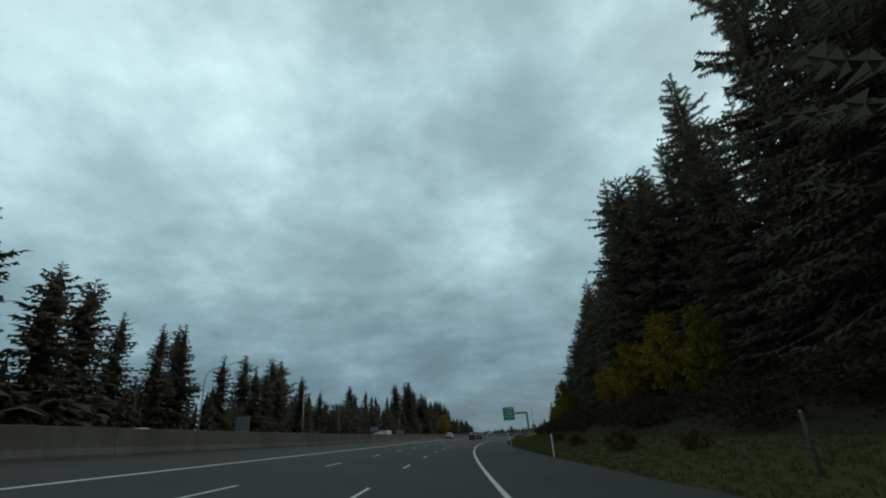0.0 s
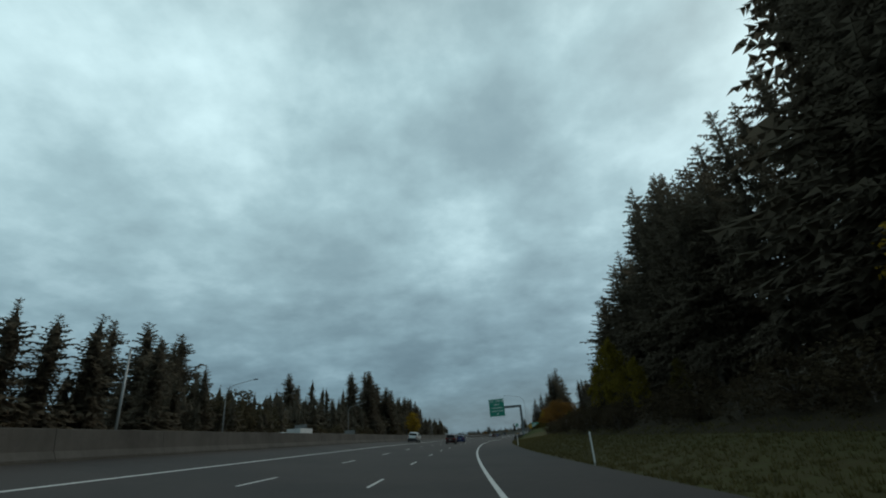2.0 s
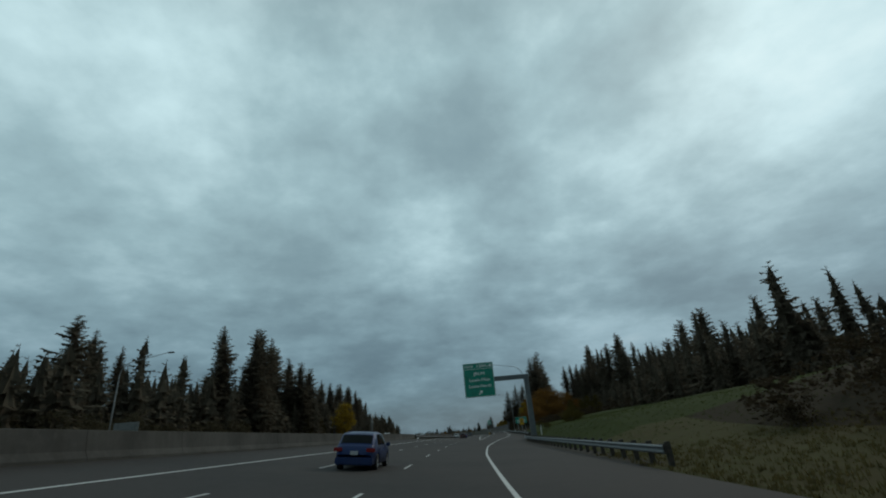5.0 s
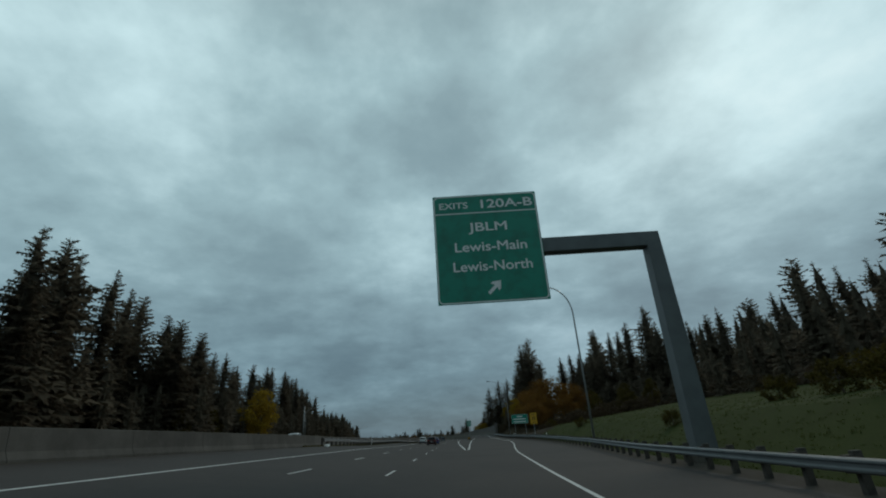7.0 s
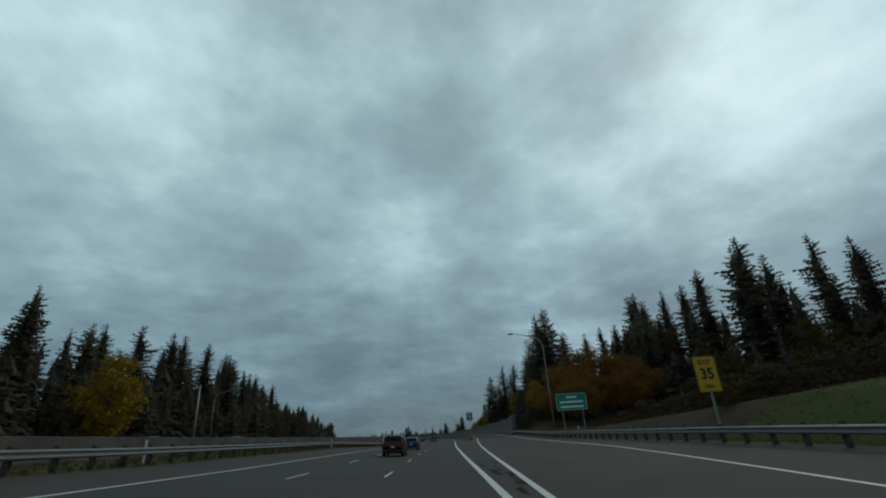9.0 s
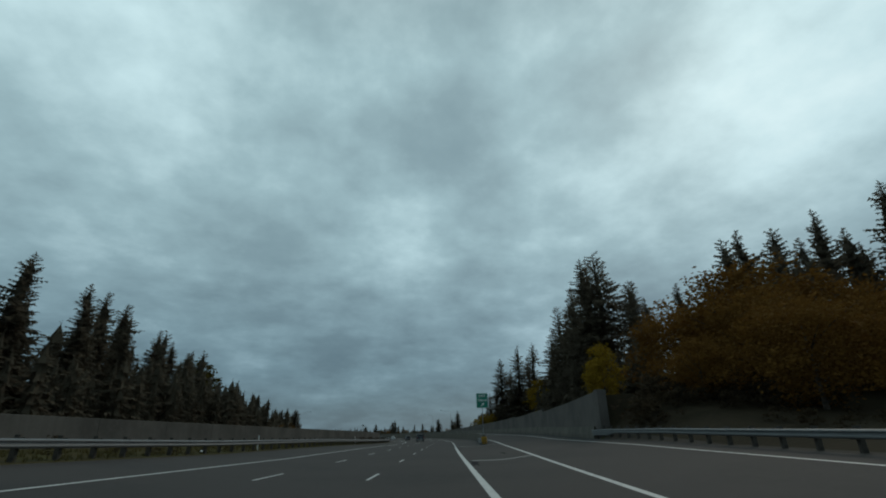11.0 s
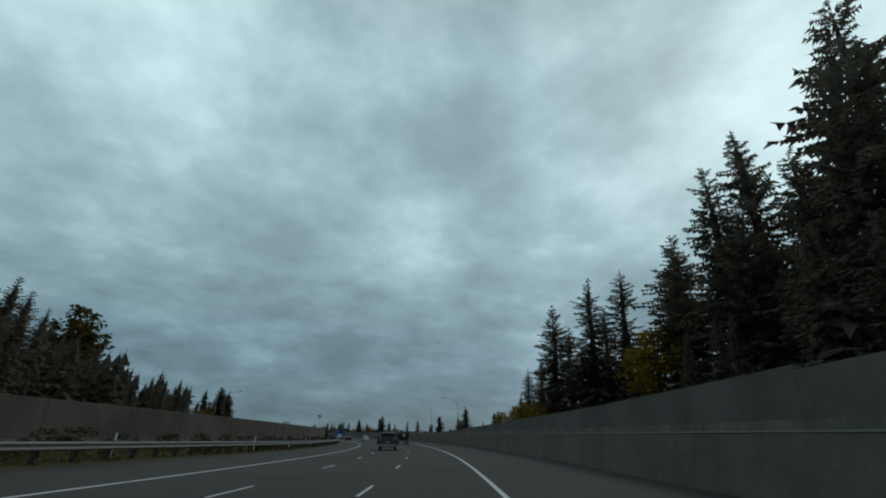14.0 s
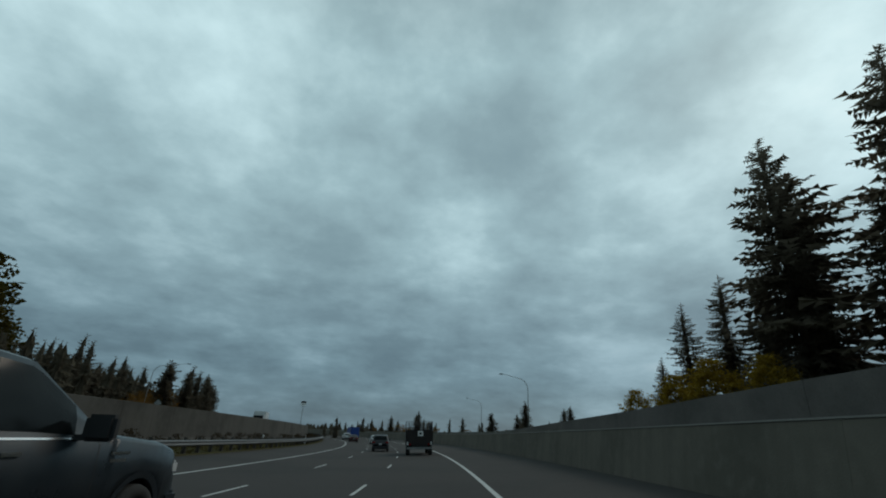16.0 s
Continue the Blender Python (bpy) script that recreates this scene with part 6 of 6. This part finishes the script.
def box_trailer(m, L, W, H, mat, name, label, category, cab=None):
    """A box body on wheels, with doors, bumper and lights; cab: its paint, for a truck."""
    e = new(name)
    e.matrix_basis = m
    bm = bmesh.new()
    box(bm, -W / 2, W / 2, -L / 2, L / 2, 0.75, H, 0.04)
    part("box_body", bm, mat, e)
    for sd in (-1, 1):
        bm = bmesh.new()
        box(bm, min(sd * 0.02, sd * (W / 2 - 0.06)), max(sd * 0.02, sd * (W / 2 - 0.06)), -L / 2 - 0.02, -L / 2 + 0.01, 0.85, H - 0.08, 0.005)
        part("rear_door", bm, mat, e)
        bm = bmesh.new()
        box(bm, sd * W * 0.42 - 0.08, sd * W * 0.42 + 0.08, -L / 2 - 0.03, -L / 2, 0.55, 0.7, 0.01)
        part("tail_light", bm, M_TAIL, e, "red tail light")
        for y in (-L * 0.22, -L * 0.22 + 0.95):
            wheel(e, sd * (W / 2 - 0.16), y, 0.38, 0.24)
    bm = bmesh.new()
    box(bm, -W / 2 + 0.05, W / 2 - 0.05, -L / 2 - 0.03, L / 2 + (1.9 if cab else 0.9), 0.45, 0.75, 0.02)
    part("chassis", bm, M_TRIM, e)
    if cab:
        bm = bmesh.new()
        box(bm, -W / 2 + 0.1, W / 2 - 0.1, L / 2 + 0.1, L / 2 + 2.0, 0.6, H * 0.8, 0.12)
        part("cab", bm, cab, e)
        bm = bmesh.new()
        box(bm, -W / 2 + 0.25, W / 2 - 0.25, L / 2 + 1.9, L / 2 + 2.02, H * 0.48, H * 0.72, 0.03)
        part("windscreen", bm, M_GLASS, e)
        for sd in (-1, 1):
            wheel(e, sd * (W / 2 - 0.16), L / 2 + 1.1, 0.45, 0.28)
    return tagged(e, label, category)


box_trailer(along(138.5, -27, 0.03, 180), 5.2, 2.2, 2.6, M_WHITECAR, "box_trailer", "white box trailer behind a pickup truck", "trailer")
box_trailer(on_road(640, -3.6), 6.5, 2.45, 3.3, M_BLUETRUCK, "box_truck", "blue box truck far ahead in the middle lane", "truck", M_BLUETRUCK)
box_trailer(along(607, -28, 0.03, 180), 7.0, 2.4, 3.2, M_WHITECAR, "box_truck", "white box truck on the opposite roadway", "truck", M_WHITECAR)


def stake_truck(m):
    """A dark truck whose bed carries a tall mesh cage."""
    e = new("stake_truck")
    e.matrix_basis = m
    W, L = 2.36, 4.6
    bm = bmesh.new()
    box(bm, -W / 2, W / 2, -L / 2, L / 2, 0.78, 0.95, 0.02)
    part("bed", bm, M_DARKTRUCK, e)
    for x0, x1, y0, y1, nm in ((-W / 2, -W / 2 + 0.05, -L / 2, L / 2, "side_board"), (W / 2 - 0.05, W / 2, -L / 2, L / 2, "side_board"), (-W / 2 + 0.05, W / 2 - 0.05, -L / 2, -L / 2 + 0.05, "tailgate"), (-W / 2 + 0.05, W / 2 - 0.05, L / 2 - 0.05, L / 2, "headboard")):
        bm = bmesh.new()
        box(bm, x0, x1, y0, y1, 0.95, 2.05, 0.01)
        part(nm, bm, M_DARKTRUCK, e)
    # cage
    for x in (-W / 2 + 0.03, W / 2 - 0.03):
        for i in range(8):
            tube("cage_bar", [(x, -L / 2 + 0.03 + i * (L - 0.06) / 7, 2.05), (x, -L / 2 + 0.03 + i * (L - 0.06) / 7, 2.72)], [0.022, 0.022], M_TRIM, e, 6)
        for z in (2.25, 2.48, 2.72):
            tube("cage_rail", [(x, -L / 2 + 0.03, z), (x, L / 2 - 0.03, z)], [0.02, 0.02], M_TRIM, e, 6)
    for y in (-L / 2 + 0.03, L / 2 - 0.03):
        for i in range(9):
            x = -W / 2 + 0.03 + i * (W - 0.06) / 8
            tube("cage_bar", [(x, y, 2.05), (x, y, 2.72)], [0.018, 0.018], M_TRIM, e, 6)
        for z in (2.25, 2.48, 2.72):
            tube("cage_rail", [(-W / 2 + 0.03, y, z), (W / 2 - 0.03, y, z)], [0.02, 0.02], M_TRIM, e, 6)
    pl = part("rear_sign", plate(0.46, 0.42, 0.03, 0.02), M_WHITE, e, "white square sign with a dark mark")
    pl.matrix_basis = Matrix.Translation((0.1, -L / 2 - 0.02, 1.75))
    bm = bmesh.new()
    box(bm, -0.1, 0.1, -0.015, -0.011, -0.1, 0.08)
    part("mark", bm, M_BLACK, pl)
    bm = bmesh.new()
    box(bm, -W / 2 + 0.1, W / 2 - 0.1, -L / 2 - 0.12, -L / 2 + 0.02, 0.5, 0.66, 0.02)
    part("rear_bumper", bm, M_BACK, e, "pale steel bumper")
    bm = bmesh.new()
    box(bm, -0.5, 0.5, -L / 2 + 0.1, L / 2 + 2.2, 0.5, 0.78, 0.02)
    part("chassis", bm, M_TRIM, e)
    for sd in (-1, 1):
        bm = bmesh.new()
        box(bm, sd * (W / 2 - 0.16) - 0.07, sd * (W / 2 - 0.16) + 0.07, -L / 2 - 0.04, -L / 2 + 0.01, 0.82, 1.1, 0.015)
        part("reflector", bm, M_LENS, e, "pale corner reflector")
        bm = bmesh.new()
        box(bm, sd * (W / 2 - 0.36) - 0.09, sd * (W / 2 - 0.36) + 0.09, -L / 2 - 0.03, -L / 2 + 0.01, 0.82, 0.94, 0.015)
        part("tail_light", bm, M_TAIL, e, "red tail light")
        wheel(e, sd * (W / 2 - 0.2), -1.1, 0.42, 0.34)
        wheel(e, sd * (W / 2 - 0.25), L / 2 + 1.3, 0.42, 0.26)
        bm = bmesh.new()
        box(bm, sd * (W / 2 - 0.2) - 0.17, sd * (W / 2 - 0.2) + 0.17, -1.68, -1.64, 0.12, 0.62)
        part("mud_flap", bm, M_TYRE, e)
    bm = bmesh.new()
    box(bm, -1.0, 1.0, L / 2 + 0.1, L / 2 + 2.3, 0.55, 1.25, 0.08)
    box(bm, -0.92, 0.92, L / 2 + 0.12, L / 2 + 1.6, 1.2, 2.0, 0.14)
    part("cab", bm, M_DARKTRUCK, e)
    bm = bmesh.new()
    box(bm, -0.75, 0.75, L / 2 + 0.1, L / 2 + 0.13, 1.42, 1.85, 0.02)
    part("rear_window", bm, M_GLASS, e)
    return tagged(e, "dark truck with a tall mesh cage on its bed", "truck")


stake_truck(on_road(536, -0.65))


# ------------------------------------------------------------ far woods
def far_woods():
    """The wooded skyline: many small ragged firs on the plain."""
    r = random.Random(21)
    V, F = [], []
    def tree(x, y, z, h):
        w = h * r.uniform(0.3, 0.6)
        for k in range(5):
            zb, zt = z + h * (0.05 + k * 0.17), z + h * min(1, 0.42 + k * 0.165)
            rr = w * (1 - k * 0.18)
            i, n = len(V), 7
            a0 = r.uniform(0, 6)
            for j in range(n):
                a = a0 + j * 6.2832 / n
                q = rr * r.uniform(0.6, 1.2)
                V.append((x + q * math.cos(a), y + q * math.sin(a), zb + r.uniform(-0.06, 0.06) * h))
            V.append((x + r.uniform(-0.02, 0.02) * h, y, zt))
            F.extend((i + j, i + (j + 1) % n, i + n) for j in range(n))
    for i in range(2600):
        d = r.uniform(420, 1500)
        a = radians(r.uniform(-58, 62))
        x, y = 60 + math.sin(-a) * d, 300 + math.cos(a) * d
        # keep clear of the roadways
        s_near = np.argmin((_x - x) ** 2 + (_y - y) ** 2)
        if (_x[s_near] - x) ** 2 + (_y[s_near] - y) ** 2 < 70 ** 2:
            continue
        tree(x, y, lerp_at(d, (420, 1500), (-3, 4)) - 6, r.uniform(6, 13) + d * 0.006)
    return tagged(mesh_ob("far_woods", V, F, M_FIR), "distant dark fir woods along the skyline", "woods", kind="stuff")


far_woods()
